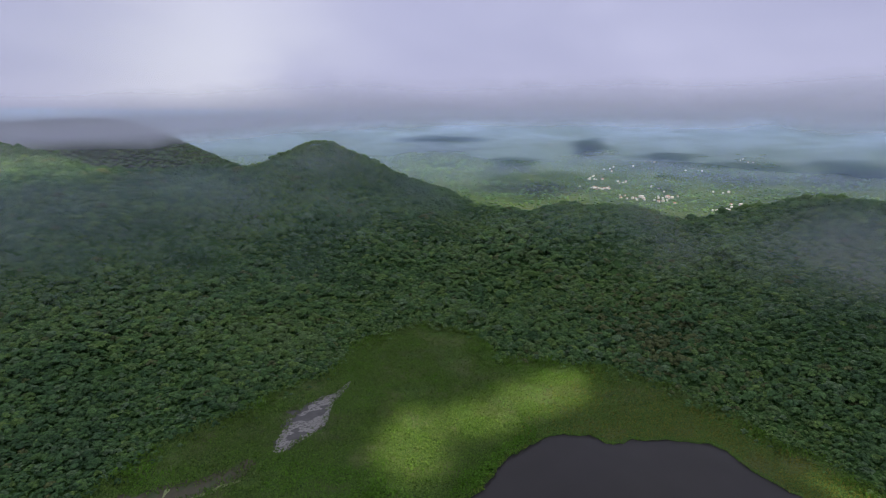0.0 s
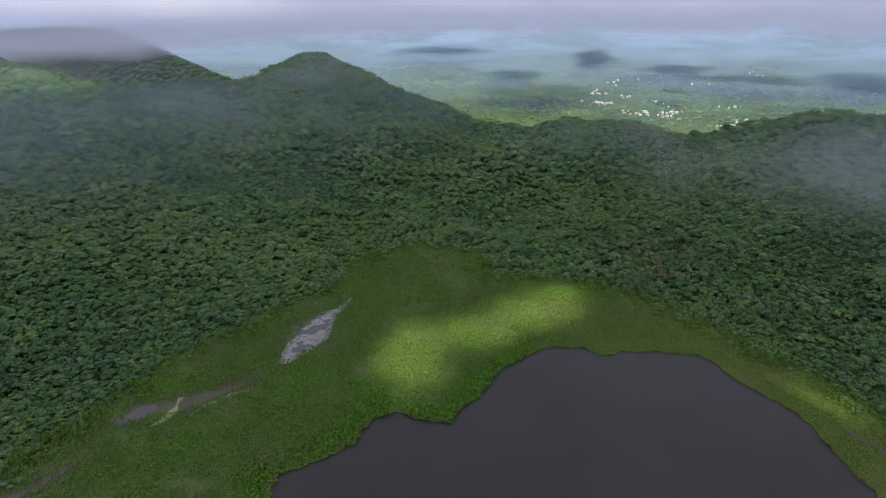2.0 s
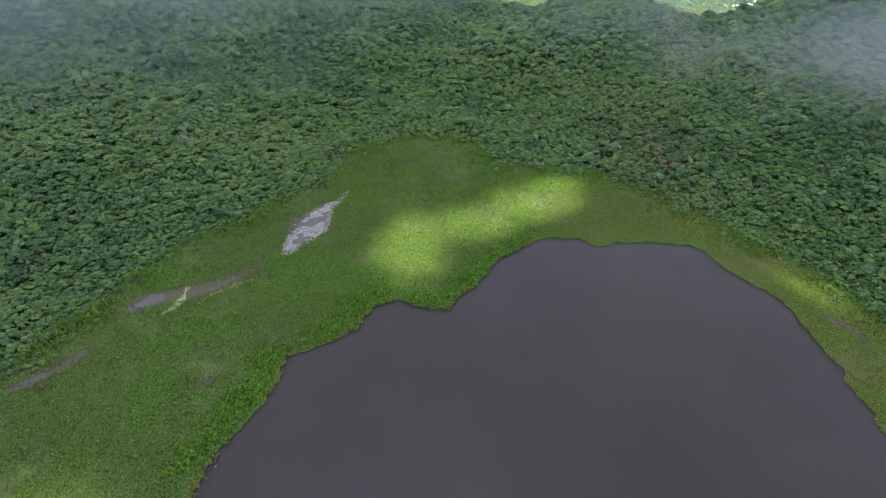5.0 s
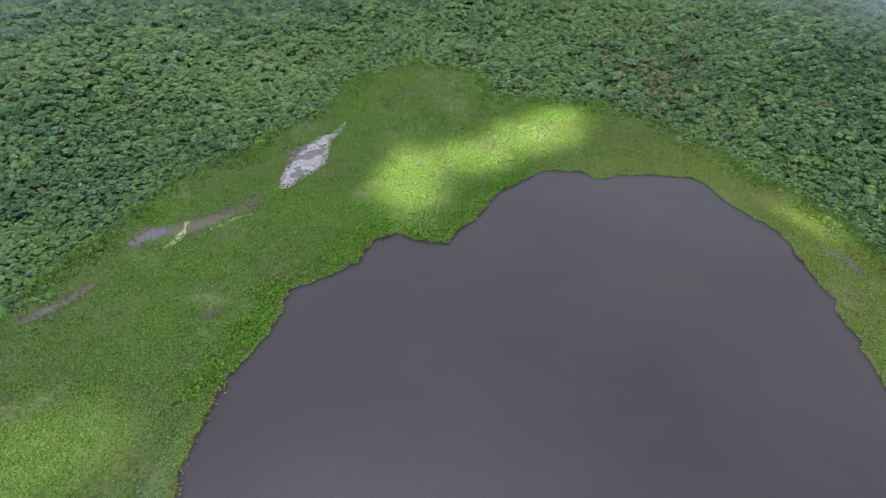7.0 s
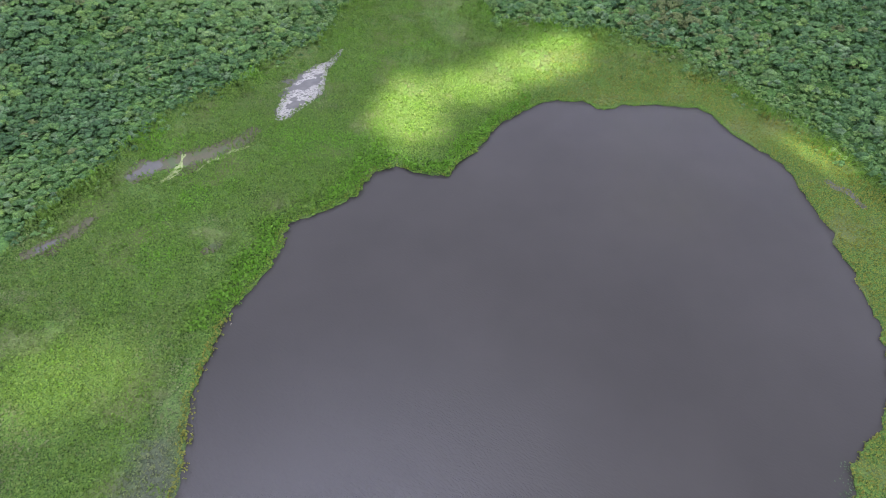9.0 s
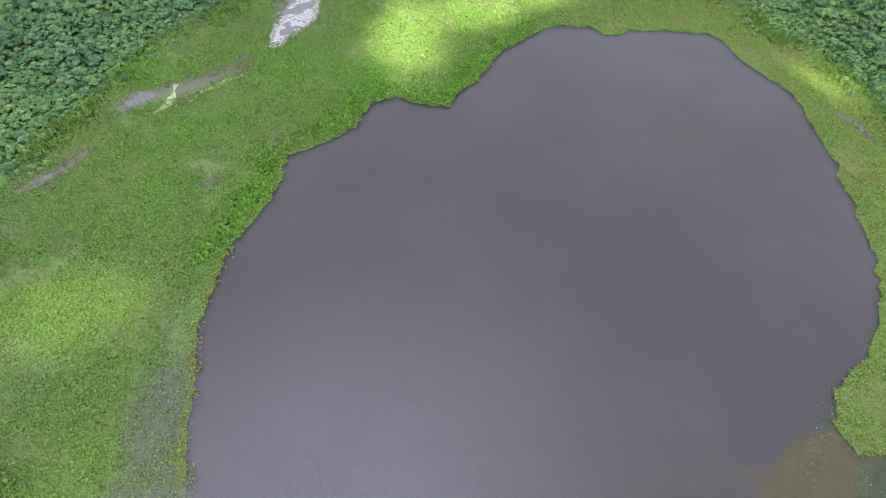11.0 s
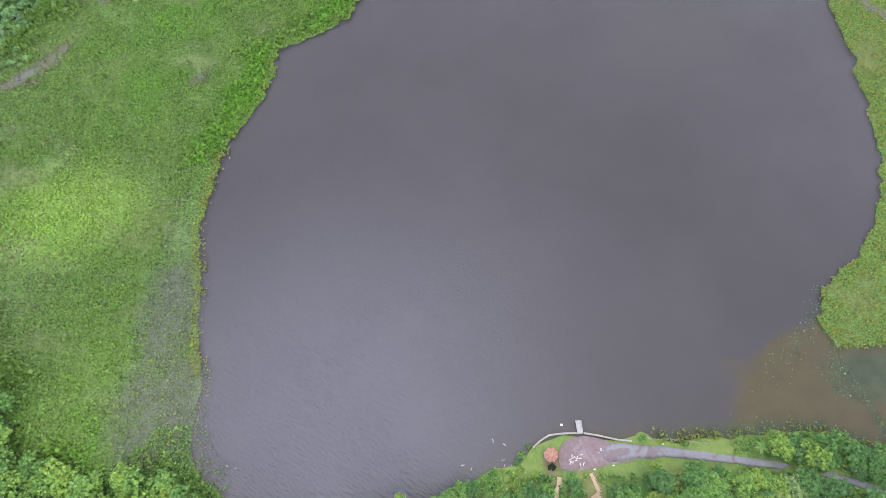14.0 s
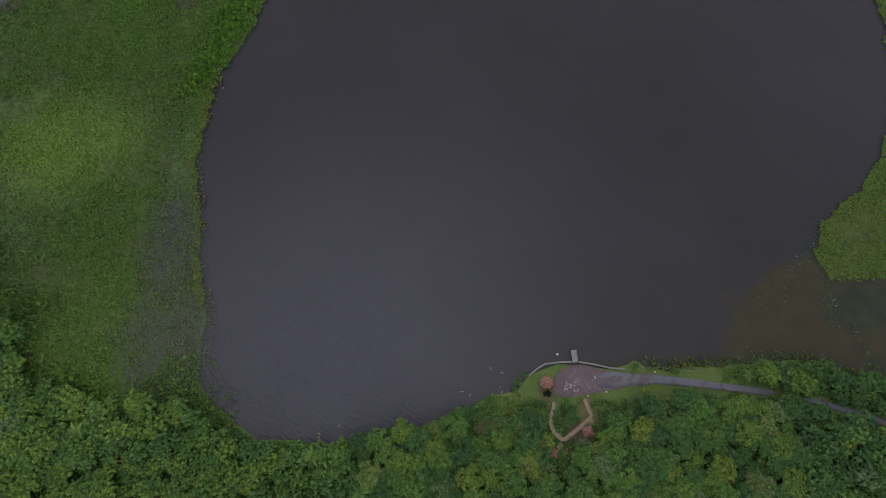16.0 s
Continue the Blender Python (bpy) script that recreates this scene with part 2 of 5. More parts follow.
SHORE += [(255.7, 129.6), (258.3, 128.6), (261, 122.7), (265.9, 115.5), (269.3, 112.3), (275.9, 109.3), (281.5, 110.7), (284.9, 112.3), (289.7, 101.2),
          (296.5, 94.3), (303.5, 90.5), (309.3, 93.4), (316.9, 95.3), (323.4, 91.6), (326.6, 83.2), (332.1, 73.6), (339.1, 69), (343.6, 76.3),
          (353.7, 86.5), (359.1, 96.7)]
WOOD_EDGE = [(0, 296), (4, 254), (12.6, 248), (21, 244), (30, 241), (38, 236), (45, 228), (53, 219), (60, 219), (66, 217), (78, 219), (90, 222),
             (105, 215), (120, 212), (132, 226), (138, 224), (142, 198), (145, 185), (148, 178), (156, 171), (165, 160), (175, 156), (182, 162), (186, 166),
             (191, 174), (196, 182), (201, 191), (208, 201), (215, 200), (218, 201), (221, 211), (225, 224), (230, 234), (235, 231), (239, 235), (250, 238),
             (260, 239), (271, 244), (281, 241), (288, 231), (295, 233), (303, 236), (314, 224), (323, 239), (329, 246), (335, 270), (341, 303), (350, 318)]
# the wooded crater rim as seen from the middle of the walk: bearing, height angle
RIM = [(-39.3, -2.56), (-36.4, -3.46), (-33.7, -4.69), (-31.9, -5.18), (-26.6, -5.6), (-23.7, -5.29), (-19.6, -5.7), (-17.9, -4.85), (-15.7, -3.95),
       (-14, -3), (-11.8, -2.85), (-10.5, -3.65), (-7.8, -4.85), (-4.1, -6.7), (-.1, -8.07), (3, -9.78), (4.7, -10.23), (9.3, -10.48), (12.6, -9.29),
       (15.6, -9.57), (18.8, -9.28), (21.6, -9.84), (23.9, -10.45), (25.6, -10.47), (28.3, -9.46), (31.4, -8.54), (33.4, -7.95), (36.2, -7.48), (39.7, -7.3),
       (60, -7.6), (90, -12.9), (120, -14), (180, -12.2), (240, -11.3), (270, -9.5), (300, -4.3)]
# crest of the hill beyond the rim whose top stands in the cloud: bearing, height angle
HILL = [(-70, -4), (-50, -1.2), (-39, -.7), (-34.5, -.6), (-30, -.6), (-28.2, -1.15), (-26.3, -2.2), (-24.2, -3.3), (-21.9, -4.4), (-19.6, -5.5), (-15, -9), (0, -13), (180, -13)]
HILL_FAR = 1620.0
RIM_FAR = [(-60, 800), (-39, 900), (-33, 820), (-22, 860), (-12, 970), (-5, 930), (3, 860), (10, 810), (25, 745), (40, 680), (60, 560), (90, 480), (120, 520), (180, 600), (240, 600), (270, 600)]
_lattice = np.random.RandomState(5).rand(512, 512)


def vnoise(x, y, size, seed=0):
    u, v = np.asarray(x) / size + 17.3 * seed + 200, np.asarray(y) / size + 9.1 * seed + 200
    i, j = np.floor(u).astype(int), np.floor(v).astype(int)
    f, g = u - i, v - j
    f, g = f * f * (3 - 2 * f), g * g * (3 - 2 * g)
    at = lambda a, b: _lattice[a % 512, b % 512]
    return (at(i, j) * (1 - f) + at(i + 1, j) * f) * (1 - g) + (at(i, j + 1) * (1 - f) + at(i + 1, j + 1) * f) * g


def fbm(x, y, size, seed=0, octaves=4):
    s, a, tot = 0, 1.0, 0
    for o in range(octaves):
        s, tot = s + a * vnoise(x, y, size / 2 ** o, seed + o), tot + a
        a *= 0.5
    return s / tot - 0.5


def round_table(table, deg):
    """Goes round the compass from value to value."""
    t = sorted((a % 360, v) for a, v in table)
    a, v = [p[0] for p in t], [p[1] for p in t]
    return np.interp(np.asarray(deg) % 360, [a[-1] - 360] + a + [a[0] + 360], [v[-1]] + v + [v[0]])


def smooth(u):
    u = np.clip(u, 0, 1)
    return u * u * (3 - 2 * u)


def polar(x, y):
    dx, dy = np.asarray(x) - LAKE_C[0], np.asarray(y) - LAKE_C[1]
    return np.degrees(np.arctan2(dx, dy)) % 360, np.hypot(dx, dy)


def shore_at(psi):
    a = np.radians(psi)
    scallop = vnoise(np.sin(a) * 160, np.cos(a) * 160, 3.2, 3) - 0.5 + 0.7 * (vnoise(np.sin(a) * 160, np.cos(a) * 160, 7.5, 4) - 0.5)
    built = np.exp(-((np.asarray(psi) % 360 - 173) / 7.0) ** 4)
    return round_table(SHORE, psi) + scallop * 2.6 * (1 - built)


def wood_at(psi):
    a = np.radians(psi)
    return np.maximum(round_table(WOOD_EDGE, psi) + 10 * (vnoise(np.sin(a) * 220, np.cos(a) * 220, 17, 6) - 0.5) + 12 * (vnoise(np.sin(a) * 220, np.cos(a) * 220, 41, 16) - 0.5) * smooth((90 - np.abs((np.asarray(psi) + 180) % 360 - 180)) / 40), shore_at(psi) + 1.5)


def bay_water(x, y):
    """The shallow bay behind the marsh spit."""
    return smooth((x - 143) / 8) * smooth((46 + 3 * fbm(x, y, 7, 35, 2) - y) / 4) * smooth((y - 8) / 3) * smooth((215 - x) / 10)


def reed_bed(x, y):
    """Where the marsh stands in open water."""
    e = np.minimum(np.hypot((x + 102) / 19, (y - 24) / 27), np.hypot((x + 106) / 13, (y - 62) / 34))
    reeds = smooth((1.3 - e) * 1.3) * smooth(.8 + 1.8 * fbm(x, y, 16, 33, 3))
    return reeds


def height(x, y):
    """Ground level of the whole country."""
    x, y = np.asarray(x, float), np.asarray(y, float)
    psi, q = polar(x, y)
    shore, wood = shore_at(psi), wood_at(psi)
    bear, r = np.degrees(np.arctan2(x, y)), np.hypot(x, y)
    rim = round_table(RIM_FAR, bear)
    top = EYE + rim * np.tan(np.radians(round_table(RIM, bear))) - 6.0
    d = np.maximum(q - wood, 0)
    s = d / (d + np.maximum(rim - r, 0) + 1e-6)
    slope = top * s ** 1.12 + (44 * fbm(x, y, 170, 11) + 9 * fbm(x, y, 45, 21, 2)) * np.clip(4 * s * (1 - s), 0, 1)
    flat = 0.45 + 0.35 * fbm(x, y, 14, 31, 3) - 0.27 * reed_bed(x, y) - 1.8 * bay_water(x, y)
    bed = -2.6 + 2.4 * smooth((q - shore + 9) / 9)
    land = flat + np.where(d > 0, slope, 0)
    # levelled ground under the square and the road
    t = np.clip((x - 34) / 82, 0, 1)
    level = smooth((15 - np.hypot(x - 34 - 82 * t, y - 8.5 + 4 * t)) / 6)
    land = land * (1 - level) + .5 * level
    inside = np.where(q < shore, bed, land)
    # beyond the rim the land drops to a rolling plain that climbs to far hills
    plain = -115 + 300 * smooth((r - 1500) / 3500) ** 1.1 + 78 * fbm(x, y, 420, 41, 5) * smooth((r - 1100) / 700)
    crest = EYE + HILL_FAR * np.tan(np.radians(round_table(HILL, bear))) - 7 + 14 * fbm(x, y, 150, 43, 3)
    plain = plain + np.maximum(crest - plain, 0) * np.exp(-((r - HILL_FAR) / 330) ** 2)
    out = smooth((r - rim) / 650)
    return np.where(r > rim, (top + 0.4) * (1 - out) + plain * out + 10 * fbm(x, y, 60, 51, 2) * smooth((r - rim) / 120), inside)


# ---- materials ----
def fine_bump(nt, shader, source, strength, distance):
    b = node(nt, "Bump", Strength=strength, Distance=distance)
    nt.links.new(source, b.inputs["Height"])
    nt.links.new(b.outputs[0], shader.inputs["Normal"])


def foliage(name, tones, own_random=False, rough=0.5, through_share=0.38, jitter=(0.5, 1.6), hue=(0.512, 0.49), tufts=0.0):
    """Leaves: tone by plant, jitter by leaf, some light passing through."""
    m, nt, sh = material(name)
    if own_random:
        tone = nt.nodes.new("ShaderNodeObjectInfo").outputs["Random"]
    else:
        tone = attr(nt, "tone")
    leaf = nt.nodes.new("ShaderNodeNewGeometry").outputs["Random Per Island"]
    base = ramp(nt, tone, tones)
    jit = node(nt, "HueSaturation")
    nt.links.new(base, jit.inputs["Color"])
    nt.links.new(spread(nt, leaf, 0, 1, *jitter, False), jit.inputs["Value"])
    nt.links.new(spread(nt, leaf, 0, 1, *hue, False), jit.inputs["Hue"])
    leafy = jit.outputs[0]
    t = nt.nodes.new("ShaderNodeBsdfTranslucent")
    if tufts:  # leaf sprays on the closed crowns; shade in their hollows painted darker and bluer
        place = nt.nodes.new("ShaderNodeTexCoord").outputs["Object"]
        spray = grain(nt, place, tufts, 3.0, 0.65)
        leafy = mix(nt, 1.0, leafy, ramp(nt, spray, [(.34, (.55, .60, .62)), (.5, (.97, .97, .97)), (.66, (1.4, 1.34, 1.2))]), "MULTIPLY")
        fine_bump(nt, sh, spray, 1.0, 0.9 / tufts)
    nt.links.new(leafy, sh.inputs["Base Color"])
    sh.inputs["Roughness"].default_value = rough
    sh.inputs["Specular IOR Level"].default_value = 0.14
    nt.links.new(leafy, t.inputs["Color"])
    both = node(nt, "MixShader", Fac=through_share)
    nt.links.new(sh.outputs[0], both.inputs[1])
    nt.links.new(t.outputs[0], both.inputs[2])
    nt.links.new(both.outputs[0], nt.nodes["Material Output"].inputs["Surface"])
    return m


SHORE_TONES = [(0.0, (0.088, 0.185, 0.066)), (.35, (0.121, 0.244, 0.069)), (.62, (0.157, 0.288, 0.071)), (.78, (0.198, 0.316, 0.065)), (.87, (0.243, 0.318, 0.063)), (.93, (0.178, 0.280, 0.118)), (1.0, (0.216, 0.270, 0.078))]
WOOD_TONES = [(0.0, (0.074, 0.155, 0.072)), (.25, (0.094, 0.194, 0.080)), (.5, (0.120, 0.236, 0.084)), (.7, (0.158, 0.268, 0.078)), (.86, (0.145, 0.240, 0.128)), (.96, (0.144, 0.186, 0.080))]
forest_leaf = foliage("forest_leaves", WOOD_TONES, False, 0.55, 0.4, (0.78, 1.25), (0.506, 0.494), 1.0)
tree_leaf = foliage("tree_leaves", SHORE_TONES, True, 0.55, 0.45, (0.6, 1.45))
marsh_leaf = foliage("marsh_leaves", [(0.0, (.155, .185, .095)), (.3, (.126, .204, .050)), (.55, (.120, .224, .040)), (.8, (.114, .258, .031)), (1.0, (.192, .202, .046))], False, 0.6, 0.38, (0.72, 1.28), (0.503, 0.496))


def ground_material():
    m, nt, sh = material("ground")
    place = nt.nodes.new("ShaderNodeTexCoord").outputs["Object"]
    n1, n2, n3 = grain(nt, place, 0.035, 5), grain(nt, place, 0.4, 4), grain(nt, place, 0.006, 5)
    floor = ramp(nt, grain(nt, place, .9, 4, .7), [(.35, (.030, .070, .024)), (.5, (.07, .15, .045)), (.65, (.11, .21, .06))])
    mat_grain = grain(nt, place, 1.5, 3, 0.6)
    marsh = ramp(nt, mat_grain, [(.36, (.024, .048, .015)), (.47, (.066, .128, .032)), (.62, (.11, .19, .046))])
    marsh = mix(nt, spread(nt, n1, .5, .7, 0.0, .6), marsh, (.15, .165, .085))
    lawn = ramp(nt, n2, [(.3, (.10, .15, .04)), (.7, (.145, .19, .06))])
    soil = ramp(nt, n2, [(.3, (.10, .07, .045)), (.7, (.17, .12, .08))])
    country = ramp(nt, n3, [(.30, (.018, .042, .022)), (.46, (.032, .064, .028)), (.56, (.062, .10, .038)), (.70, (.10, .13, .06))])
    country = mix(nt, 0.5, country, mix(nt, .5, ramp(nt, n1, [(.35, (.02, .045, .022)), (.65, (.08, .12, .045))]), ramp(nt, grain(nt, place, .11, 3), [(.4, (.012, .03, .014)), (.6, (.09, .14, .05))])))
    marsh = mix(nt, maths(nt, "MULTIPLY", attr(nt, "wet"), .8), marsh, ramp(nt, mat_grain, [(.36, (.050, .056, .050)), (.55, (.088, .092, .086))]))
    c = mix(nt, attr(nt, "marsh"), floor, marsh)
    c = mix(nt, attr(nt, "country"), c, country)
    c = mix(nt, attr(nt, "lawn"), c, lawn)
    c = mix(nt, attr(nt, "soil"), c, soil)
    nt.links.new(c, sh.inputs["Base Color"])
    sh.inputs["Roughness"].default_value = 0.95
    sh.inputs["Specular IOR Level"].default_value = 0.1
    fine_bump(nt, sh, n2, 0.6, 0.5)
    return m


def lake_material():
    m, nt, sh = material("lake_water")
    place = nt.nodes.new("ShaderNodeTexCoord").outputs["Object"]
    cloudy, fine = grain(nt, place, 0.012, 4), grain(nt, place, 0.16, 4)
    deep = ramp(nt, cloudy, [(.3, (.0275, .027, .0275)), (.7, (.0365, .0355, .036))])
    mud = ramp(nt, fine, [(.3, (.037, .0325, .0135)), (.7, (.050, .0435, .019))])
    weed = ramp(nt, fine, [(.35, (.018, .028, .013)), (.65, (.034, .047, .021))])
    c = mix(nt, attr(nt, "silt"), deep, mud)
    c = mix(nt, attr(nt, "weed"), c, weed)
    # sky reflection on the rippled water, painted as a paler base colour
    c = mix(nt, maths(nt, "MULTIPLY", attr(nt, "ripple_sheen"), .85), c, (.080, .081, .091))
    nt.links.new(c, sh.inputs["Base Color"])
    sh.inputs["Roughness"].default_value = 0.16
    sh.inputs["Specular IOR Level"].default_value = 0.36
    sh.inputs["IOR"].default_value = 1.33
    turn = node(nt, "Mapping", Rotation=(0, 0, radians(54)), Scale=(1.0, 2.4, 1))
    turn.vector_type = "TEXTURE"
    nt.links.new(place, turn.inputs["Vector"])
    small, large = grain(nt, turn.outputs[0], 1.15, 1.0, 0.5, 0.3), grain(nt, place, 0.02, 3)
    rip = maths(nt, "MULTIPLY", small, maths(nt, "MULTIPLY", attr(nt, "ripple_sheen"), spread(nt, large, 0.3, 0.6, 0.35, 1.0)))
    fine_bump(nt, sh, rip, 1.0, 1.0)
    return m


def plain_material(name, lo, hi, scale=2.0, rough=0.8, bump=0.3, depth=0.02, spots=None):
    m, nt, sh = material(name)
    place = nt.nodes.new("ShaderNodeTexCoord").outputs["Object"]
    n = grain(nt, place, scale, 5, 0.6)
    c = ramp(nt, n, [(.3, lo), (.7, hi)])
    if spots:
        c = mix(nt, spread(nt, grain(nt, place, scale * 0.22, 4, 0.6, 0.5), 0.52, 0.62), c, spots)
    nt.links.new(c, sh.inputs["Base Color"])
    sh.inputs["Roughness"].default_value = rough
    fine_bump(nt, sh, n, bump, depth)
    return m


ground_mat, lake_mat = ground_material(), lake_material()
bark = plain_material("bark", (.06, .045, .03), (.13, .10, .075), 6.0, 0.9, 0.6, 0.05)
pale_bark = plain_material("bleached_wood", (.30, .28, .25), (.48, .46, .42), 6.0, 0.85)
concrete = plain_material("concrete", (.20, .20, .195), (.29, .29, .28), 1.5, 0.85, 0.2, 0.01, (.20, .20, .19))
stone = plain_material("pale_stone", (.17, .165, .145), (.30, .29, .26), 3.0, 0.9, 0.5, 0.04, (.20, .21, .16))
asphalt = plain_material("asphalt", (.125, .13, .14), (.16, .163, .175), 0.8, 0.8, 0.2, 0.01, (.115, .092, .096))
paving = plain_material("red_paving", (.095, .07, .07), (.14, .10, .10), 0.8, 0.75, 0.2, 0.01, (.15, .12, .125))
clay = plain_material("clay_tile", (.18, .082, .052), (.30, .148, .10), 3.0, 0.75, 0.3, 0.01)
clay_light = plain_material("clay_ridge_tile", (.36, .20, .145), (.47, .30, .23), 3.0, 0.75)
planks = plain_material("weathered_planks", (.27, .20, .125), (.42, .33, .22), 4.0, 0.8, 0.3, 0.01)
timber = plain_material("brown_timber", (.16, .10, .06), (.26, .17, .10), 4.0, 0.8)
white_paint = plain_material("white_paint", (.70, .70, .68), (.82, .82, .80), 5.0, 0.5, 0.1)
worn_paint = plain_material("worn_white_paint", (.30, .27, .27), (.48, .46, .45), 4.0, 0.8, 0.1)
algae = plain_material("pale_algae", (.12, .19, .06), (.34, .38, .19), 1.2, 0.8, 0.5, 0.05, (.10, .15, .05))
muck = plain_material("wet_mud", (.050, .052, .030), (.080, .076, .044), 0.5, 0.7, 0.2, 0.03, (.05, .078, .028))
pool_water = plain_material("shallow_pool_water", (.045, .046, .045), (.08, .08, .078), 0.3, 0.3, 0.05, 0.02)
lily_white = plain_material("pale_floating_leaves", (.20, .20, .19), (.36, .36, .34), 1.0, 0.5)
dark_hollow = foliage("dark_hollow_leaves", [(0, (.012, .022, .010)), (1, (.02, .035, .014))], True)
wall_paint = [plain_material("house_wall_paint", c, tuple(min(1, k * 1.1) for k in c), 0.5, 0.8, 0.05) for c in ((.75, .74, .70), (.76, .70, .66), (.68, .72, .75))]
roof_sheet = [plain_material("house_roof_sheet", c, tuple(min(1, k * 1.15) for k in c), 0.3, 0.5, 0.05) for c in ((.62, .62, .62), (.72, .72, .70), (.42, .18, .14))]
window_dark = plain_material("house_window", (.03, .035, .04), (.05, .055, .06), 1.0, 0.2, 0.0)


# ---- mesh helpers ----
def arrays_to_mesh(name, verts, faces, mat, tone=None):
    """faces: an (n, k) array, or a list of such arrays with differing k."""
    faces = faces if isinstance(faces, list) else [faces]
    me = bpy.data.meshes.new(name)
    me.vertices.add(len(verts))
    me.vertices.foreach_set("co", np.asarray(verts, np.float32).ravel())
    flat = np.concatenate([f.ravel() for f in faces])
    sizes = np.concatenate([np.full(len(f), f.shape[1]) for f in faces])
    me.loops.add(len(flat))
    me.loops.foreach_set("vertex_index", flat.astype(np.int32))
    me.polygons.add(len(sizes))
    me.polygons.foreach_set("loop_start", np.concatenate([[0], np.cumsum(sizes)[:-1]]).astype(np.int32))
    me.materials.append(mat)
    me.update(calc_edges=True)
    if tone is not None:
        me.attributes.new("tone", "FLOAT", "POINT").data.foreach_set("value", np.asarray(tone, np.float32))
    return me


def scatter(name, templates, pick, where, size, turn, tone, mat, squash=None):
    """Many plants in one mesh: template pick[i] at where[i]."""
    vs, fs, ts, base = [], {}, [], 0
    for k, (tv, tf) in enumerate(templates):
        ids = np.nonzero(pick == k)[0]
        if not len(ids):
            continue
        c, s = np.cos(turn[ids])[:, None], np.sin(turn[ids])[:, None]
        x, y, z = tv[:, 0][None], tv[:, 1][None], tv[:, 2][None]
        sz = size[ids][:, None]
        v = np.stack([(x * c - y * s) * sz, (x * s + y * c) * sz, z * sz * (1 if squash is None else squash[ids][:, None])], -1) + where[ids][:, None, :]
        n = len(tv)
        for f in tf:
            fs.setdefault(f.shape[1], []).append((f[None] + (base + n * np.arange(len(ids)))[:, None, None]).reshape(-1, f.shape[1]))
        vs.append(v.reshape(-1, 3))
        ts.append(np.repeat(tone[ids], n))
        base += n * len(ids)
    return new(name, arrays_to_mesh(name, np.concatenate(vs), [np.concatenate(f) for f in fs.values()], mat, np.concatenate(ts)))


def ico(sub):
    bm = bmesh.new()
    bmesh.ops.create_icosphere(bm, subdivisions=sub, radius=1)
    v = np.array([p.co for p in bm.verts])
    f = np.array([[p.index for p in q.verts] for q in bm.faces])
    bm.free()
    return v, f


def leaf_quads(rng, pts, normals, length, width, tilt):
    """A diamond leaf or leaf spray at every point, facing its normal with some tilt."""
    n = normals + tilt * rng.normal(size=normals.shape)
    n /= np.linalg.norm(n, axis=1)[:, None]
    a = np.cross(n, rng.normal(size=n.shape))
    a /= np.linalg.norm(a, axis=1)[:, None]
    b = np.cross(n, a)
    ln, wd = length * rng.uniform(.7, 1.35, (len(pts), 1)), width * rng.uniform(.7, 1.35, (len(pts), 1))
    v = np.stack([pts - a * ln, pts - b * wd + n * ln * .18, pts + a * ln, pts + b * wd + n * ln * .18], 1)
    return v.reshape(-1, 3), np.arange(4 * len(pts)).reshape(-1, 4)


def crown(seed, lumps, leaves, leaf, core_sub=1, high=0.8, trunk=True, slim=.62, core=.86):
    """A crown of radius 1 over z = 0: lumps of leaves, a dark core to each, and a stem below."""
    rng = np.random.RandomState(seed)
    cv, cf = ico(core_sub)
    keep = (cv[cf][:, :, 2].mean(1) > -0.35)
    cf = cf[keep]
    vs, tris, quads, base = [], [], [], 0
    for k in range(lumps):
        a, d = k * 2.4 + rng.uniform(0, .8), (0 if k == 0 else rng.uniform(.42, .72))
        rad = rng.uniform(.34, .5) if k else .55
        if lumps > 9:  # a fine crown: many small lumps spread over the dome
            d, rad = .92 * math.sqrt((k + .3) / lumps), rng.uniform(.25, .36)
        c = np.array([math.cos(a) * d, math.sin(a) * d, high * (.95 - .55 * d * d) - rad * .5 + rng.uniform(-.08, .08)])
        v = cv * rad * core * (1 + .16 * rng.normal(size=(len(cv), 1)))
        vs.append(v + c)
        tris.append(cf + base)
        base += len(cv)
        p = rng.normal(size=(leaves // lumps, 3))
        p /= np.linalg.norm(p, axis=1)[:, None]
        p[:, 2] = np.abs(p[:, 2]) * 1.1 - .2
        p /= np.linalg.norm(p, axis=1)[:, None]
        v, f = leaf_quads(rng, c + p * rad * rng.uniform(.88, 1.12, (len(p), 1)), p + np.array([0, 0, .6]), leaf, leaf * slim, .5)
        vs.append(v)
        quads.append(f + base)
        base += len(v)
    if trunk:
        a = np.arange(3) * 2.094
        st = np.concatenate([np.stack([np.cos(a) * w, np.sin(a) * w, np.full(3, z)], 1) for w, z in ((.07, -1.1), (.04, .3))])
        vs.append(st)
        quads.append(np.array([[0, 1, 4, 3], [1, 2, 5, 4], [2, 0, 3, 5]]) + base)
    return np.concatenate(vs), [np.concatenate(tris), np.concatenate(quads)]


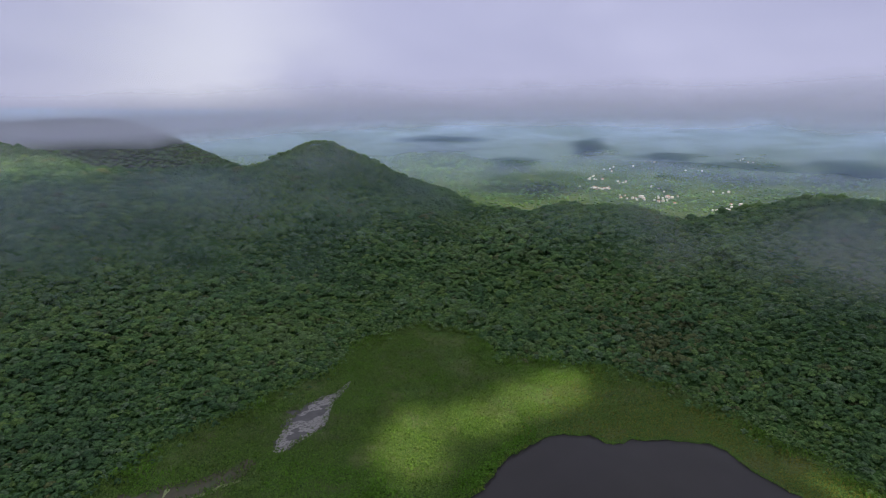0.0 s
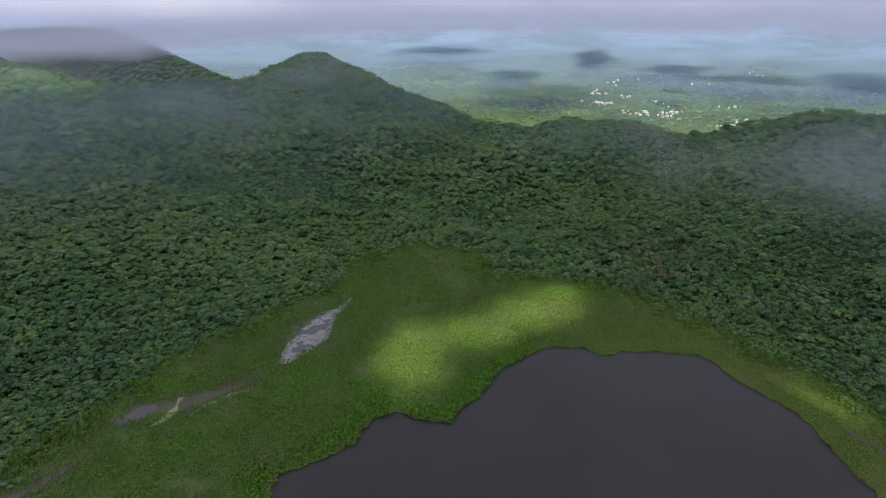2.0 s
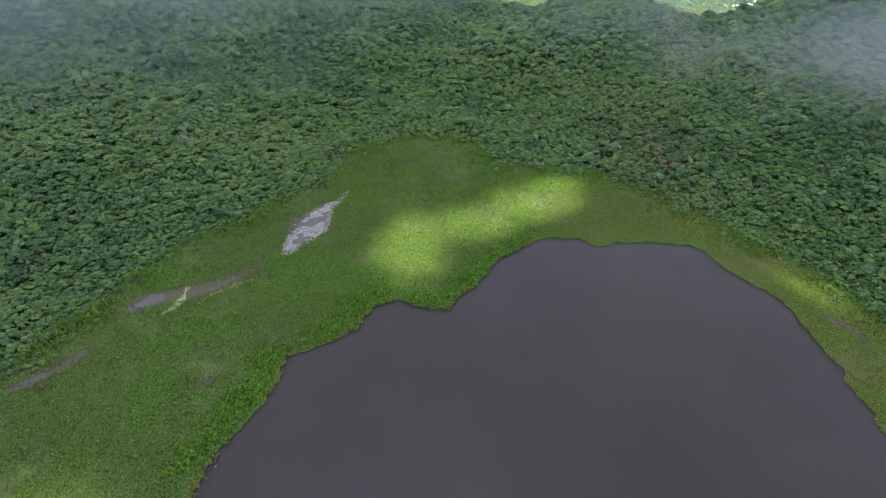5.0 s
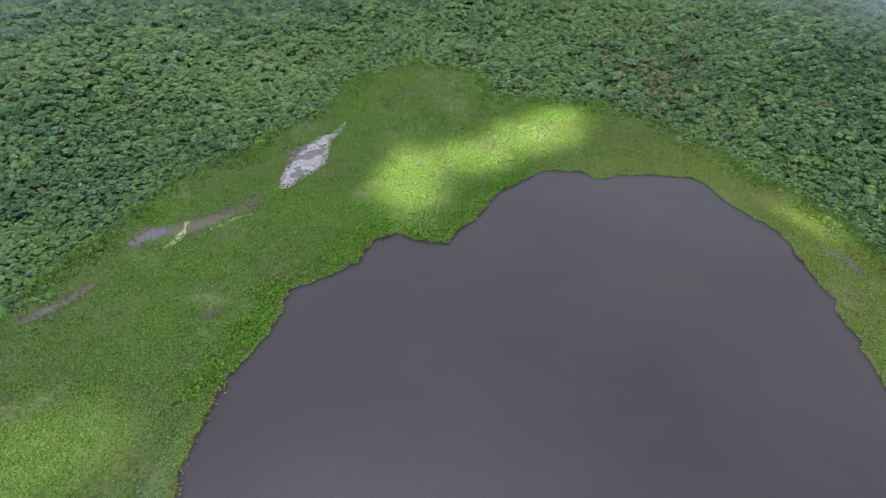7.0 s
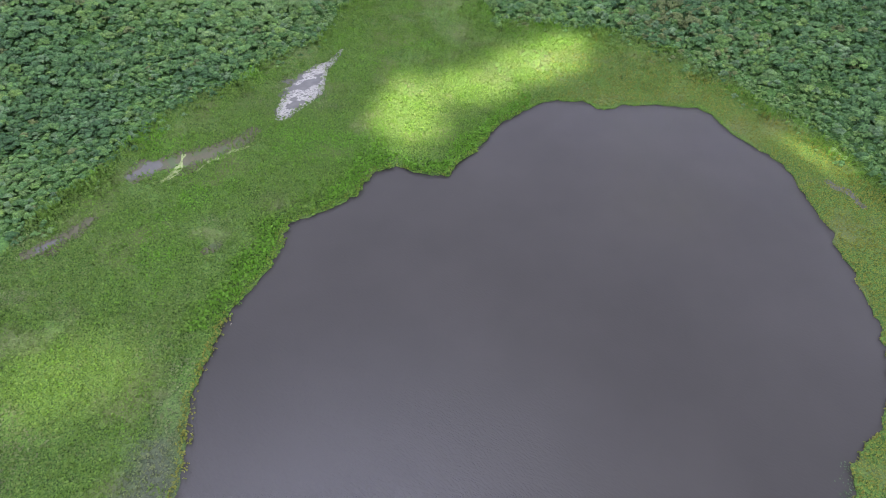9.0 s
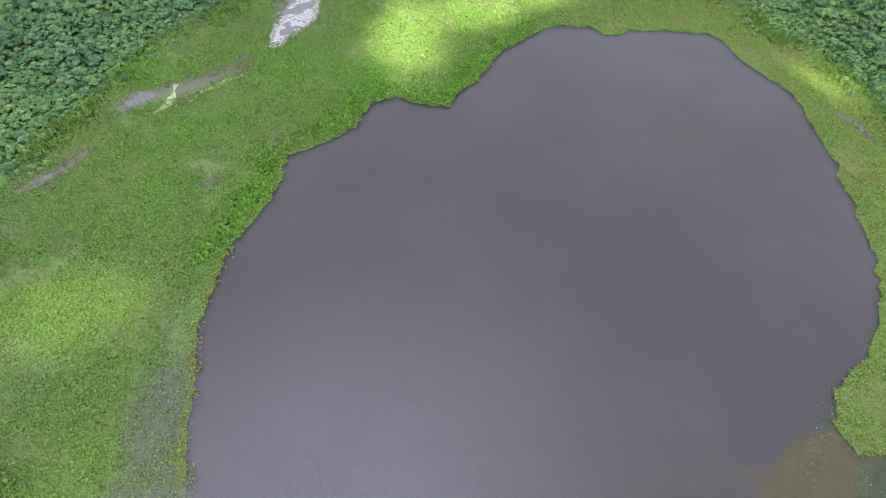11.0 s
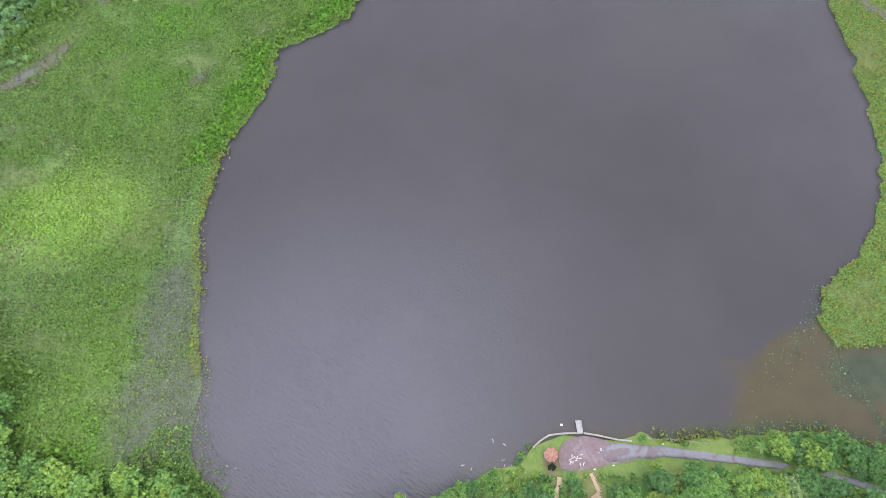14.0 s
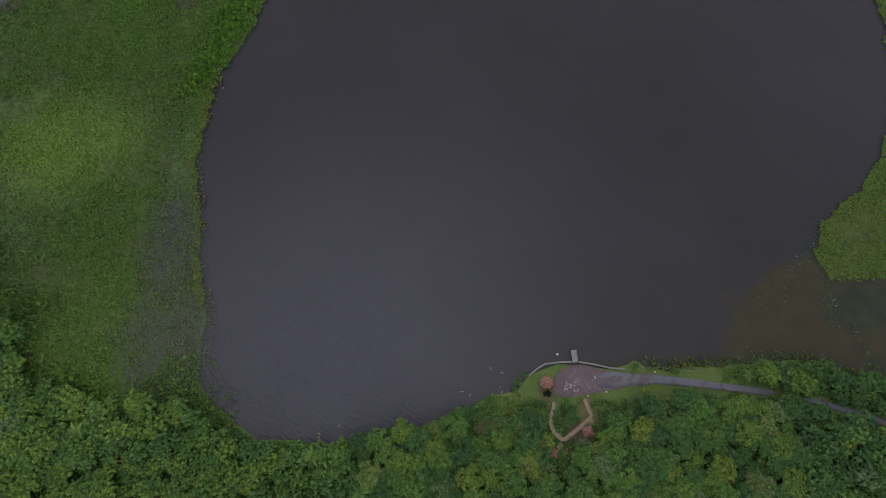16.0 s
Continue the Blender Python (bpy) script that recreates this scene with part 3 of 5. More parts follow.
def lumpy_crown(seed, lumps, sub, leaves=0, leaf=.13, flat=.74):
    """A closed rainforest crown of radius 1: rounded lumps on a dome, a few loose sprays, a stem below."""
    rng = np.random.RandomState(seed)
    cv, cf = ico(sub)
    cf = cf[cv[cf][:, :, 2].mean(1) > -.1]
    vs, tris, quads, base = [], [], [], 0
    for k in range(lumps):
        d = 0 if k == 0 else rng.uniform(.45, .66)
        a = k * 6.283 / max(lumps - 1, 1) + rng.uniform(-.35, .35)
        rad = (rng.uniform(.52, .62) if k == 0 else rng.uniform(.36, .52)) if lumps > 1 else .95
        c = np.array([math.cos(a) * d, math.sin(a) * d, (.34 if k == 0 else rng.uniform(-.05, .2)) if lumps > 1 else 0])
        v = cv * rad * (1 + .11 * rng.normal(size=(len(cv), 1))) * np.array([1, 1, flat])
        vs.append(v + c)
        tris.append(cf + base)
        base += len(cv)
    if leaves:
        p = rng.normal(size=(leaves, 3))
        p[:, 2] = np.abs(p[:, 2]) + .1
        p /= np.linalg.norm(p, axis=1)[:, None]
        v, f = leaf_quads(rng, p * np.array([.92, .92, .8]) * rng.uniform(.85, 1.05, (leaves, 1)), p, leaf, leaf * .6, .6)
        vs.append(v)
        quads.append(f + base)
        base += len(v)
    a = np.arange(3) * 2.094
    vs.append(np.concatenate([np.stack([np.cos(a) * w, np.sin(a) * w, np.full(3, z)], 1) for w, z in ((.07, -1.1), (.04, .2))]))
    quads.append(np.array([[0, 1, 4, 3], [1, 2, 5, 4], [2, 0, 3, 5]]) + base)
    return np.concatenate(vs), [np.concatenate(tris), np.concatenate(quads)]


def fronds(seed, count, drop=0.55, width=0.11, stem=1.1):
    """A palm or tree fern of radius 1: arching fronds from one point, a slim stem below."""
    rng = np.random.RandomState(seed)
    vs, quads, base = [], [], 0
    for k in range(count):
        a = k * 6.283 / count + rng.uniform(-.25, .25)
        ln, lift = rng.uniform(.8, 1.1), rng.uniform(.15, .45)
        u = np.linspace(0.03, 1, 5)
        r, z = u * ln, lift * np.sin(u * 2.0) - drop * u * u * .6 + .25
        w = width * np.array([.5, 1.2, 1.2, .8, .1])
        mid = np.stack([np.cos(a) * r, np.sin(a) * r, z], 1)
        side = np.array([-math.sin(a), math.cos(a), 0])
        low = np.array([0, 0, -.06])
        vs.append(np.concatenate([mid - side * w[:, None] + low, mid, mid + side * w[:, None] + low]))
        for i in range(4):
            quads += [[base + i, base + i + 1, base + 6 + i, base + 5 + i], [base + 5 + i, base + 6 + i, base + 11 + i, base + 10 + i]]
        base += 15
    a = np.arange(3) * 2.094
    vs.append(np.concatenate([np.stack([np.cos(a) * .05, np.sin(a) * .05, np.full(3, z)], 1) for z in (-stem, .25)]))
    quads += [[base, base + 1, base + 4, base + 3], [base + 1, base + 2, base + 5, base + 4], [base + 2, base, base + 3, base + 5]]
    return np.concatenate(vs), [np.array(quads)]


def part(name, bm, mat, parent=None, label=""):
    """Links a bmesh as one mesh object under a thing or part."""
    me = bpy.data.meshes.new(name)
    bm.to_mesh(me)
    bm.free()
    me.materials.append(mat)
    ob = new(name, me)
    ob.parent = parent
    return tagged(ob, label)


def thing(name, x, y, z, turn=0.0):
    ob = new(name)
    ob.matrix_basis = pose(x, y, z, 0, 0, turn)
    return ob


def box(bm, x0, y0, z0, x1, y1, z1, m=None, bevel=0.0):
    r = bmesh.ops.create_cube(bm, size=1, matrix=(m or Matrix()) @ Matrix.LocRotScale(((x0 + x1) / 2, (y0 + y1) / 2, (z0 + z1) / 2), None, (x1 - x0, y1 - y0, z1 - z0)))
    if bevel:
        bmesh.ops.bevel(bm, geom=list({e for v in r["verts"] for e in v.link_edges}), offset=bevel, segments=1, affect="EDGES")
    return bm


def rod(bm, p, q, w0, w1=None, seg=8):
    p, q = Vector(p), Vector(q)
    m = Matrix.Translation((p + q) / 2) @ (q - p).to_track_quat("Z", "Y").to_matrix().to_4x4()
    bmesh.ops.create_cone(bm, cap_ends=True, segments=seg, radius1=w0, radius2=w0 if w1 is None else w1, depth=(q - p).length, matrix=m)
    return bm


# ---- ground and water ----
def polar_grid(name, psi, radii, z_of, mat):
    """radii: (rings, len(psi)), from the lake's middle outward."""
    a = np.radians(psi)
    x, y = LAKE_C[0] + radii * np.sin(a), LAKE_C[1] + radii * np.cos(a)
    z = z_of(x, y)
    rings, seg = radii.shape
    i, j = np.meshgrid(np.arange(rings - 1), np.arange(seg), indexing="ij")
    k = (j + 1) % seg
    quads = np.stack([i * seg + j, (i + 1) * seg + j, (i + 1) * seg + k, i * seg + k], -1).reshape(-1, 4)
    me = arrays_to_mesh(name, np.stack([x, y, z], -1).reshape(-1, 3), quads, mat)
    me.polygons.foreach_set("use_smooth", np.ones(len(quads), bool))
    return new(name, me), x.ravel(), y.ravel()


def put(ob, name, values):
    ob.data.attributes.new(name, "FLOAT", "POINT").data.foreach_set("value", np.asarray(values, np.float32))


PSI = np.arange(0, 360, 0.5)
SH, WD = shore_at(PSI), wood_at(PSI)
rows = [SH * f for f in (.0005, .3, .6, .85)] + [SH + o for o in (-6, -2.5, -.6, -.02, .02, .8)]
rows += [SH + .8 + (WD - SH - .8) * f for f in np.linspace(.06, 1, 18)]
rows += [WD + d for d in np.concatenate([np.arange(8, 1000, 13), 1000 * 1.026 ** np.arange(1, 64)])]
ground, gx, gy = polar_grid("ground", PSI, np.array(rows), height, ground_mat)
gpsi, gq = polar(gx, gy)
gbear, gr = np.degrees(np.arctan2(gx, gy)), np.hypot(gx, gy)
put(ground, "marsh", smooth((gq - shore_at(gpsi) + 3) / 3) * (1 - smooth((gq - wood_at(gpsi) + 2) / 8)))
put(ground, "wet", reed_bed(gx, gy))
put(ground, "country", smooth((gr - round_table(RIM_FAR, gbear) - 60) / 260))
south = (gpsi > 140) & (gpsi < 184) & (gq - shore_at(gpsi) < 26)
put(ground, "lawn", np.where(south, np.clip(.75 + 1.2 * fbm(gx, gy, 9, 61), 0, 1), 0))
put(ground, "soil", smooth((fbm(gx, gy, 8, 71) + np.exp(-((gx - 47) ** 2 + (gy + 6) ** 2) / 60) + 1.2 * np.exp(-((gx - 15) / 6) ** 2 - ((gy + 6.4) / 3) ** 2) + .8 * np.exp(-((gx - 37.5) ** 2 + (gy - 7) ** 2) / 14) - .25) / .3) * (np.hypot(gx - 38, gy + 2) < 34))
tagged(ground, "green crater floor, wooded slopes and rolling valley ground", "ground", kind="structure")

def lake_sheet():
    """One level sheet of square cells over the lake and the bay; the shores rise through it."""
    step = 2.5
    x, y = np.meshgrid(np.arange(-150, 232, step), np.arange(-45, 372, step))
    psi, q = polar(x, y)
    wet = (q < shore_at(psi) + 9) | (bay_water(x, y) > .02)
    j, i = np.nonzero(wet[:-1, :-1] | wet[1:, :-1] | wet[:-1, 1:] | wet[1:, 1:])
    w = x.shape[1]
    quads = np.stack([j * w + i, j * w + i + 1, (j + 1) * w + i + 1, (j + 1) * w + i], 1)
    used, flat_ids = np.unique(quads, return_inverse=True)
    x, y = x.ravel()[used], y.ravel()[used]
    me = arrays_to_mesh("water", np.stack([x, y, 0 * x], 1), flat_ids.reshape(-1, 4), lake_mat)
    return new("water", me), x, y


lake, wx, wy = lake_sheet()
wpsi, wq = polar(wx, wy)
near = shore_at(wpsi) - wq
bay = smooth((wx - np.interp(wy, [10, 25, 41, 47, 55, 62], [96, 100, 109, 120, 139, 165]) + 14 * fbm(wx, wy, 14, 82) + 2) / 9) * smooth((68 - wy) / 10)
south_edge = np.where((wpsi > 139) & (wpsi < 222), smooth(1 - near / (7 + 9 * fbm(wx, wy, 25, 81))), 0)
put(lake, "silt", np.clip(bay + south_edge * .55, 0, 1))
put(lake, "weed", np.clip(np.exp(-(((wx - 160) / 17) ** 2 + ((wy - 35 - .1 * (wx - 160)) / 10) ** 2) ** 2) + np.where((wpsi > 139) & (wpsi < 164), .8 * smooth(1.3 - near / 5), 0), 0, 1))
# where the water is rippled and its painted sky sheen lies
put(lake, "ripple_sheen", .04 + .96 * np.exp(-(((wx + 35) / 75) ** 2 + ((wy - 15) / 75) ** 2)))
tagged(lake, "dark grey-brown crater lake with ripples and a painted pale sky sheen", "lake", kind="structure")


def valley_haze(over, thick, seed):
    """A sheet of added airlight that follows the valley some way above the ground."""
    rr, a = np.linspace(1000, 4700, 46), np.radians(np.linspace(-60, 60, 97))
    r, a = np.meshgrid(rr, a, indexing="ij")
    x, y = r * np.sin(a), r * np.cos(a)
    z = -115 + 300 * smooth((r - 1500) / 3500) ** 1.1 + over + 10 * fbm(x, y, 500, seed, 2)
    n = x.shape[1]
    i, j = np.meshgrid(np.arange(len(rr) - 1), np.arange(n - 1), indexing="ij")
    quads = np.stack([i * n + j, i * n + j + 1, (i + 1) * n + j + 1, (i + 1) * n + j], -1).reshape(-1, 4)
    me = arrays_to_mesh("haze_layer", np.stack([x, y, z], -1).reshape(-1, 3), quads, valley_haze_material(thick))
    tagged(new("haze_layer", me), "thin blue sheet standing in for distance haze over the far valley", "mist", "mist over the valley", "structure")


valley_haze(44, 1.15, 83)


def slope_haze():
    """A mist and added-airlight veil on the wooded slopes, some way above the trees."""
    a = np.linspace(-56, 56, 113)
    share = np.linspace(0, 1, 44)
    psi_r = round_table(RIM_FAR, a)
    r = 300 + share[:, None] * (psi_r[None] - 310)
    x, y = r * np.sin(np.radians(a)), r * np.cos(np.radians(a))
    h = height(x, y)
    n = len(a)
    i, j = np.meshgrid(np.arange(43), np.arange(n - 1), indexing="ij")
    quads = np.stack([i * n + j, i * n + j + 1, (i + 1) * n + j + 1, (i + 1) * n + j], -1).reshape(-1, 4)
    me = arrays_to_mesh("slope_haze", np.stack([x, y, h + 26], -1).reshape(-1, 3), quads, slope_haze_material())
    ob = tagged(new("slope_haze", me), "thin mist and added airlight over the wooded slopes", "mist", kind="structure")
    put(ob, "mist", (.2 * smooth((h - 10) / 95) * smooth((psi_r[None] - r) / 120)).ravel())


slope_haze()


# ---- forest ----
def plan_grid(x0, x1, y0, y1, step, seed):
    rng = np.random.RandomState(seed)
    x, y = np.meshgrid(np.arange(x0, x1, step), np.arange(y0, y1, step))
    x, y = x.astype(float), y.astype(float)
    x[1::2] += step / 2
    return x.ravel() + rng.uniform(-.5, .5, x.size) * step, y.ravel() + rng.uniform(-.5, .5, x.size) * step, rng


ROAD = [(60, 9.2), (78, 9.0), (94, 7.0), (114, 4.4), (131, 1.0), (142, -2.8), (155, -7.5), (172, -16), (195, -30)]


def line_distance(x, y, pts):
    d = np.full(np.shape(x), 1e9)
    for (ax, ay), (bx, by) in zip(pts, pts[1:]):
        ux, uy = bx - ax, by - ay
        t = np.clip(((x - ax) * ux + (y - ay) * uy) / (ux * ux + uy * uy), 0, 1)
        d = np.minimum(d, np.hypot(x - ax - t * ux, y - ay - t * uy))
    return d


def clear_of_site(x, y, radius):
    """False on the road, the square, the lawn and the walkways."""
    ok = line_distance(x, y, ROAD) > radius * np.where(x > 110, .42, .85) + 1.3
    ok &= np.hypot((x - 15) / 1.5, y + 6.4) > 2.2 + radius * .4  # a bare gap in the trees
    ok &= ~((x > 24) & (x < 70) & (y > 0.5) & (y < 20))
    ok &= ~((x > 64) & (x < 101) & (y > 5))
    ok &= line_distance(x, y, [(39.3, 2), (37.5, -5), (38.8, -9), (41.4, -11.5), (52.2, -3.6), (50.6, 2.6)]) > radius * 1.0 + .7
    return ok & (np.hypot(x - 50, y + 8.6) > radius * .9 + 2.6) & (np.hypot(x - 38, y + 15.5) > radius * .9 + 2.0)


def wood_tone(x, y, rng):
    # the tone also paints in a sunlit group of crowns near (62, 400)
    t = .42 + 1.1 * fbm(x, y, 110, 91) + .6 * fbm(x, y, 260, 97, 2) + .3 * np.exp(-((x - 62) / 38) ** 2 - ((y - 400) / 28) ** 2) + .5 * fbm(x, y, 22, 95, 2) + rng.normal(size=len(x)) * .19
    rare = rng.rand(len(x))
    rare = rare + .5 * np.exp(-((x - 178) / 38) ** 2 - ((y - 440) / 75) ** 2)
    return np.clip(np.where(rare > .985, .97, np.where(rare > .905, .86, np.clip(t, 0, .78))), 0, 1)


def forest(name, label, near_r, far_r, step, templates, rad, seed, share_fronds=0.0):
    x, y, rng = plan_grid(-1000, 1000, -20, 1120, step, seed)
    psi, q = polar(x, y)
    bear, r = np.degrees(np.arctan2(x, y)), np.hypot(x, y)
    rim = round_table(RIM_FAR, bear)
    ok = (q > wood_at(psi) + 1.5 - 13 * (rng.rand(len(x)) < .16)) & (q > shore_at(psi) + 9) & (r < rim + 50) & (np.abs(bear) < 50) & (r + 60 * rng.normal(size=len(x)) >= near_r) & (r + 60 * rng.normal(size=len(x)) < far_r) & (y > 22)
    x, y = x[ok], y[ok]
    n = len(x)
    size = rng.uniform(*rad, n) * (.85 + .5 * vnoise(x, y, 40, 13))
    edge = np.clip((polar(x, y)[1] - wood_at(polar(x, y)[0])) / 25, 0, 1)
    size *= (.7 + .3 * edge) * np.where(rng.rand(n) < .09, 1.5, 1)
    z = height(x, y) + size * rng.uniform(.5, .85, n) * (.55 + .45 * edge)
    k = len(templates)
    pick = rng.randint(0, k - 2, n)
    pick[rng.rand(n) < share_fronds] = k - 2 + (seed % 2)
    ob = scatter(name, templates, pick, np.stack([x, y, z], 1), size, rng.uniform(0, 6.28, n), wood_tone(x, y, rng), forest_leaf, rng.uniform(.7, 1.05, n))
    return tagged(ob, label, "forest", kind="stuff")


palms = [fronds(301, 11), fronds(302, 13, .7)]
low_wood = [lumpy_crown(40 + k, 3 + k % 2, 2, 8, .16) for k in range(6)] + palms
mid_wood = [lumpy_crown(k, 5 + k % 2, 1, 6, .17) for k in range(5)] + palms
far_wood = [lumpy_crown(20 + k, 4, 1) for k in range(5)] + palms
forest("forest", "dense green tropical forest at the foot of the crater slopes", 0, 420, 3.0, low_wood, (1.9, 3.1), 3, .012)
forest("forest", "dense dark green tropical forest on the crater slopes", 420, 620, 4.0, mid_wood, (2.4, 4.1), 1, .015)
forest("forest", "dense dark green tropical forest on the crater rim", 620, 2000, 6.4, far_wood, (3.6, 6.0), 2, .0)


def hill_forest():
    """Woods on the hill beyond the rim whose top stands in the cloud."""
    x, y, rng = plan_grid(-1400, -380, 760, 1720, 12, 4)
    bear, r = np.degrees(np.arctan2(x, y)), np.hypot(x, y)
    ok = (r > round_table(RIM_FAR, bear) + 50) & (height(x, y) > -25) & (np.abs(bear) < 46)
    x, y = x[ok], y[ok]
    n = len(x)
    return tagged(scatter("forest", far_wood, rng.randint(0, 5, n), np.stack([x, y, height(x, y) + 2], 1), rng.uniform(5, 8.5, n), rng.uniform(0, 6.28, n), wood_tone(x, y, rng), forest_leaf, rng.uniform(.5, .8, n)),
                  "dark forest on the hill beyond the crater rim", "forest", kind="stuff")


hill_forest()


def far_clumps():
    """Woods and scrub of the valley beyond the rim, seen from afar."""
    rng = np.random.RandomState(8)
    n = 26000
    bear, r = rng.uniform(-44, 44, n), np.sqrt(rng.uniform(1000 ** 2, 4000 ** 2, n))
    x, y = r * np.sin(np.radians(bear)), r * np.cos(np.radians(bear))
    ok = (r > round_table(RIM_FAR, bear) + 120) & (fbm(x, y, 260, 14, 3) + .25 * rng.normal(size=n) > -.06)
    x, y = x[ok], y[ok]
    size = rng.uniform(4, 8.5, len(x))
    lumps = []
    for s in range(4):
        v, f = ico(1)
        f = f[v[f][:, :, 2].mean(1) > -.3]
        v = v * (1 + .22 * np.random.RandomState(s).normal(size=(len(v), 1)))
        lumps.append((v, [f]))
    tone = np.clip(.4 + fbm(x, y, 300, 15) + rng.normal(size=len(x)) * .16, 0, .8)
    return tagged(scatter("far_woods", lumps, rng.randint(0, 4, len(x)), np.stack([x, y, height(x, y)], 1), size, rng.uniform(0, 6, len(x)), tone, forest_leaf, rng.uniform(.5, .9, len(x))),
                  "scattered woods on the valley floor beyond the rim", "woods", kind="stuff")


far_clumps()


# ---- marsh ----
POND = [(-100, 286, 4), (-97, 297, 8), (-93.5, 306, 11), (-90.5, 317, 13.5), (-88.5, 332, 11), (-84, 344, 6.5), (-78, 351, 3), (-71.5, 370, 1.2)]
MUDS = [[(-176, 228, 5), (-166, 238, 8.5), (-150, 243, 9), (-134, 250, 8), (-120, 262, 5), (-112, 276, 3)],
        [(-206, 170, 3), (-196, 178, 6), (-186, 188, 4), (-180, 200, 2)], [(-118, 172, 1.5), (-114, 176, 3.2), (-109, 181, 1.5)]]
ALGAE = [[(-150.5, 251, .9), (-149.2, 242, 1.4), (-149.6, 234, 1.8), (-153, 229, 2.2), (-154, 224, 1.6)], [(-112, 257.5, .7), (-121, 254, 1.2), (-127, 247.5, 1.3), (-133, 243.5, 1.0), (-139, 233, .6)]]


def in_strip(x, y, strip):
    d = np.full(np.shape(x), 1e9)
    for (ax, ay, aw), (bx, by, bw) in zip(strip, strip[1:]):
        ux, uy = bx - ax, by - ay
        t = np.clip(((x - ax) * ux + (y - ay) * uy) / (ux * ux + uy * uy), 0, 1)
        d = np.minimum(d, np.hypot(x - ax - t * ux, y - ay - t * uy) - (aw + t * (bw - aw)))
    return d


def marsh_plants():
    x, y, rng = plan_grid(-235, 265, -5, 490, 1.2, 21)
    psi, q = polar(x, y)
    d = q - shore_at(psi)
    ok = (d > -.7) & (q < wood_at(psi) + 4) & ((psi < 136) | (psi > 206))
    ok &= bay_water(x, y) < .3
    belt = (psi > 139) & (psi < 164)
    ok |= (d > -6.5 * vnoise(x, y, 9, 27)) & (d < 1) & belt & (rng.rand(len(x)) < .8)
    soft = (psi > 212) & (psi < 223.5)
    ok |= soft & (d > -15 * vnoise(x, y, 8, 29)) & (d < 1.5) & (rng.rand(len(x)) < .6)
    ok |= (d > -3) & (d <= -.7) & (psi > 219) & (psi < 262) & (rng.rand(len(x)) < .3)
    thin = .9 * reed_bed(x, y) + .5 * smooth(1 - np.hypot((x + 100) / 14, (y - 105) / 50))
    bare = fbm(x, y, 28, 22, 3)
    rim0 = (np.abs(d - 1) < 1.9) & (psi > 223.5) & (psi < 300)
    keep = rim0 | (rng.rand(len(x)) > np.clip(.18 * thin + .9 * smooth((bare - .13) / .12) * .5, 0, .85))
    ok &= keep & (in_strip(x, y, POND) > rng.uniform(-5, .8, len(x)))
    for s in MUDS + ALGAE:
        ok &= in_strip(x, y, s) > rng.uniform(-6.5, .3, len(x))
    x, y, d, thin, bare, psi, q = x[ok], y[ok], d[ok], thin[ok], bare[ok], psi[ok], q[ok]
    n = len(x)
    belt = np.exp(-((d - 8) / (7 + 5 * vnoise(x, y, 30, 26))) ** 2) * ((psi > 255) | (psi < 12))
    right = smooth((x - 40) / 100) * smooth((400 - y) / 120)
    tone = .50 + .9 * fbm(x, y, 45, 23) + .3 * fbm(x, y, 6, 24, 2) + .4 * belt - .35 * thin - .25 * smooth((bare - .05) / .15) + rng.normal(size=n) * .07
    tone = np.minimum(tone, .8)
    tone = np.where(rng.rand(n) < right * .97 * (1 - smooth((q - wood_at(psi) + 14) / 12)), 1.0 - .05 * rng.rand(n), tone)
    rimmed = (np.abs(d - 1) < 1.9) & (psi > 223.5) & (psi < 300)
    low = ((psi > 139) & (psi < 164) & (d < 1)) | ((psi > 212) & (psi < 223.5) & (d < 6))
    tone = np.where((d < 1.6) | rimmed, np.where((psi < 256) & (psi > 60), 1.0, .86) + .04 * rng.normal(size=n), tone)
    tone = np.where(low, np.where(psi < 170, .96, .12) + .1 * rng.normal(size=n), tone)
    size = rng.uniform(.55, .95, n) * (1 + .55 * belt)
    size = np.where(rimmed, rng.uniform(.6, 1.05, n), size)
    inland = smooth((q - wood_at(psi) + 26 * vnoise(x, y, 18, 28)) / 18)
    tone = np.maximum(tone, .45 * inland)
    size *= (1 + .4 * inland) * np.where(low, .75, 1) * (1 - .15 * np.clip(thin, 0, 1)) * (1 - .2 * right)
    clump = vnoise(x, y, 2.3, 77)
    size *= .75 + .55 * clump
    tone = np.where(tone < .8, np.minimum(tone + .16 * (clump - .5), .8), tone)
    tufts = []
    for s in range(6):
        g = np.random.RandomState(40 + s)
        p = g.uniform(-.65, .65, (4, 3))
        p[:, 2] = g.uniform(.35, 1.5, 4)
        nrm = np.stack([p[:, 0] * .9, p[:, 1] * .9, np.ones(4)], 1)
        v, f = leaf_quads(g, p, nrm / np.linalg.norm(nrm, axis=1)[:, None], .58, .42, .45)
        tufts.append((v, [f]))
    z = np.maximum(height(x, y), .02) + .4
    ob = scatter("marsh_plants", tufts, rng.randint(0, 6, n), np.stack([x, y, z], 1), size, rng.uniform(0, 6.28, n), np.clip(tone, 0, 1), marsh_leaf, rng.uniform(.7, 1.3, n) * (1 + .5 * inland))
    return tagged(ob, "bright green broad-leaved marsh plants around the lake", "marsh plants", kind="stuff")


marsh_plants()


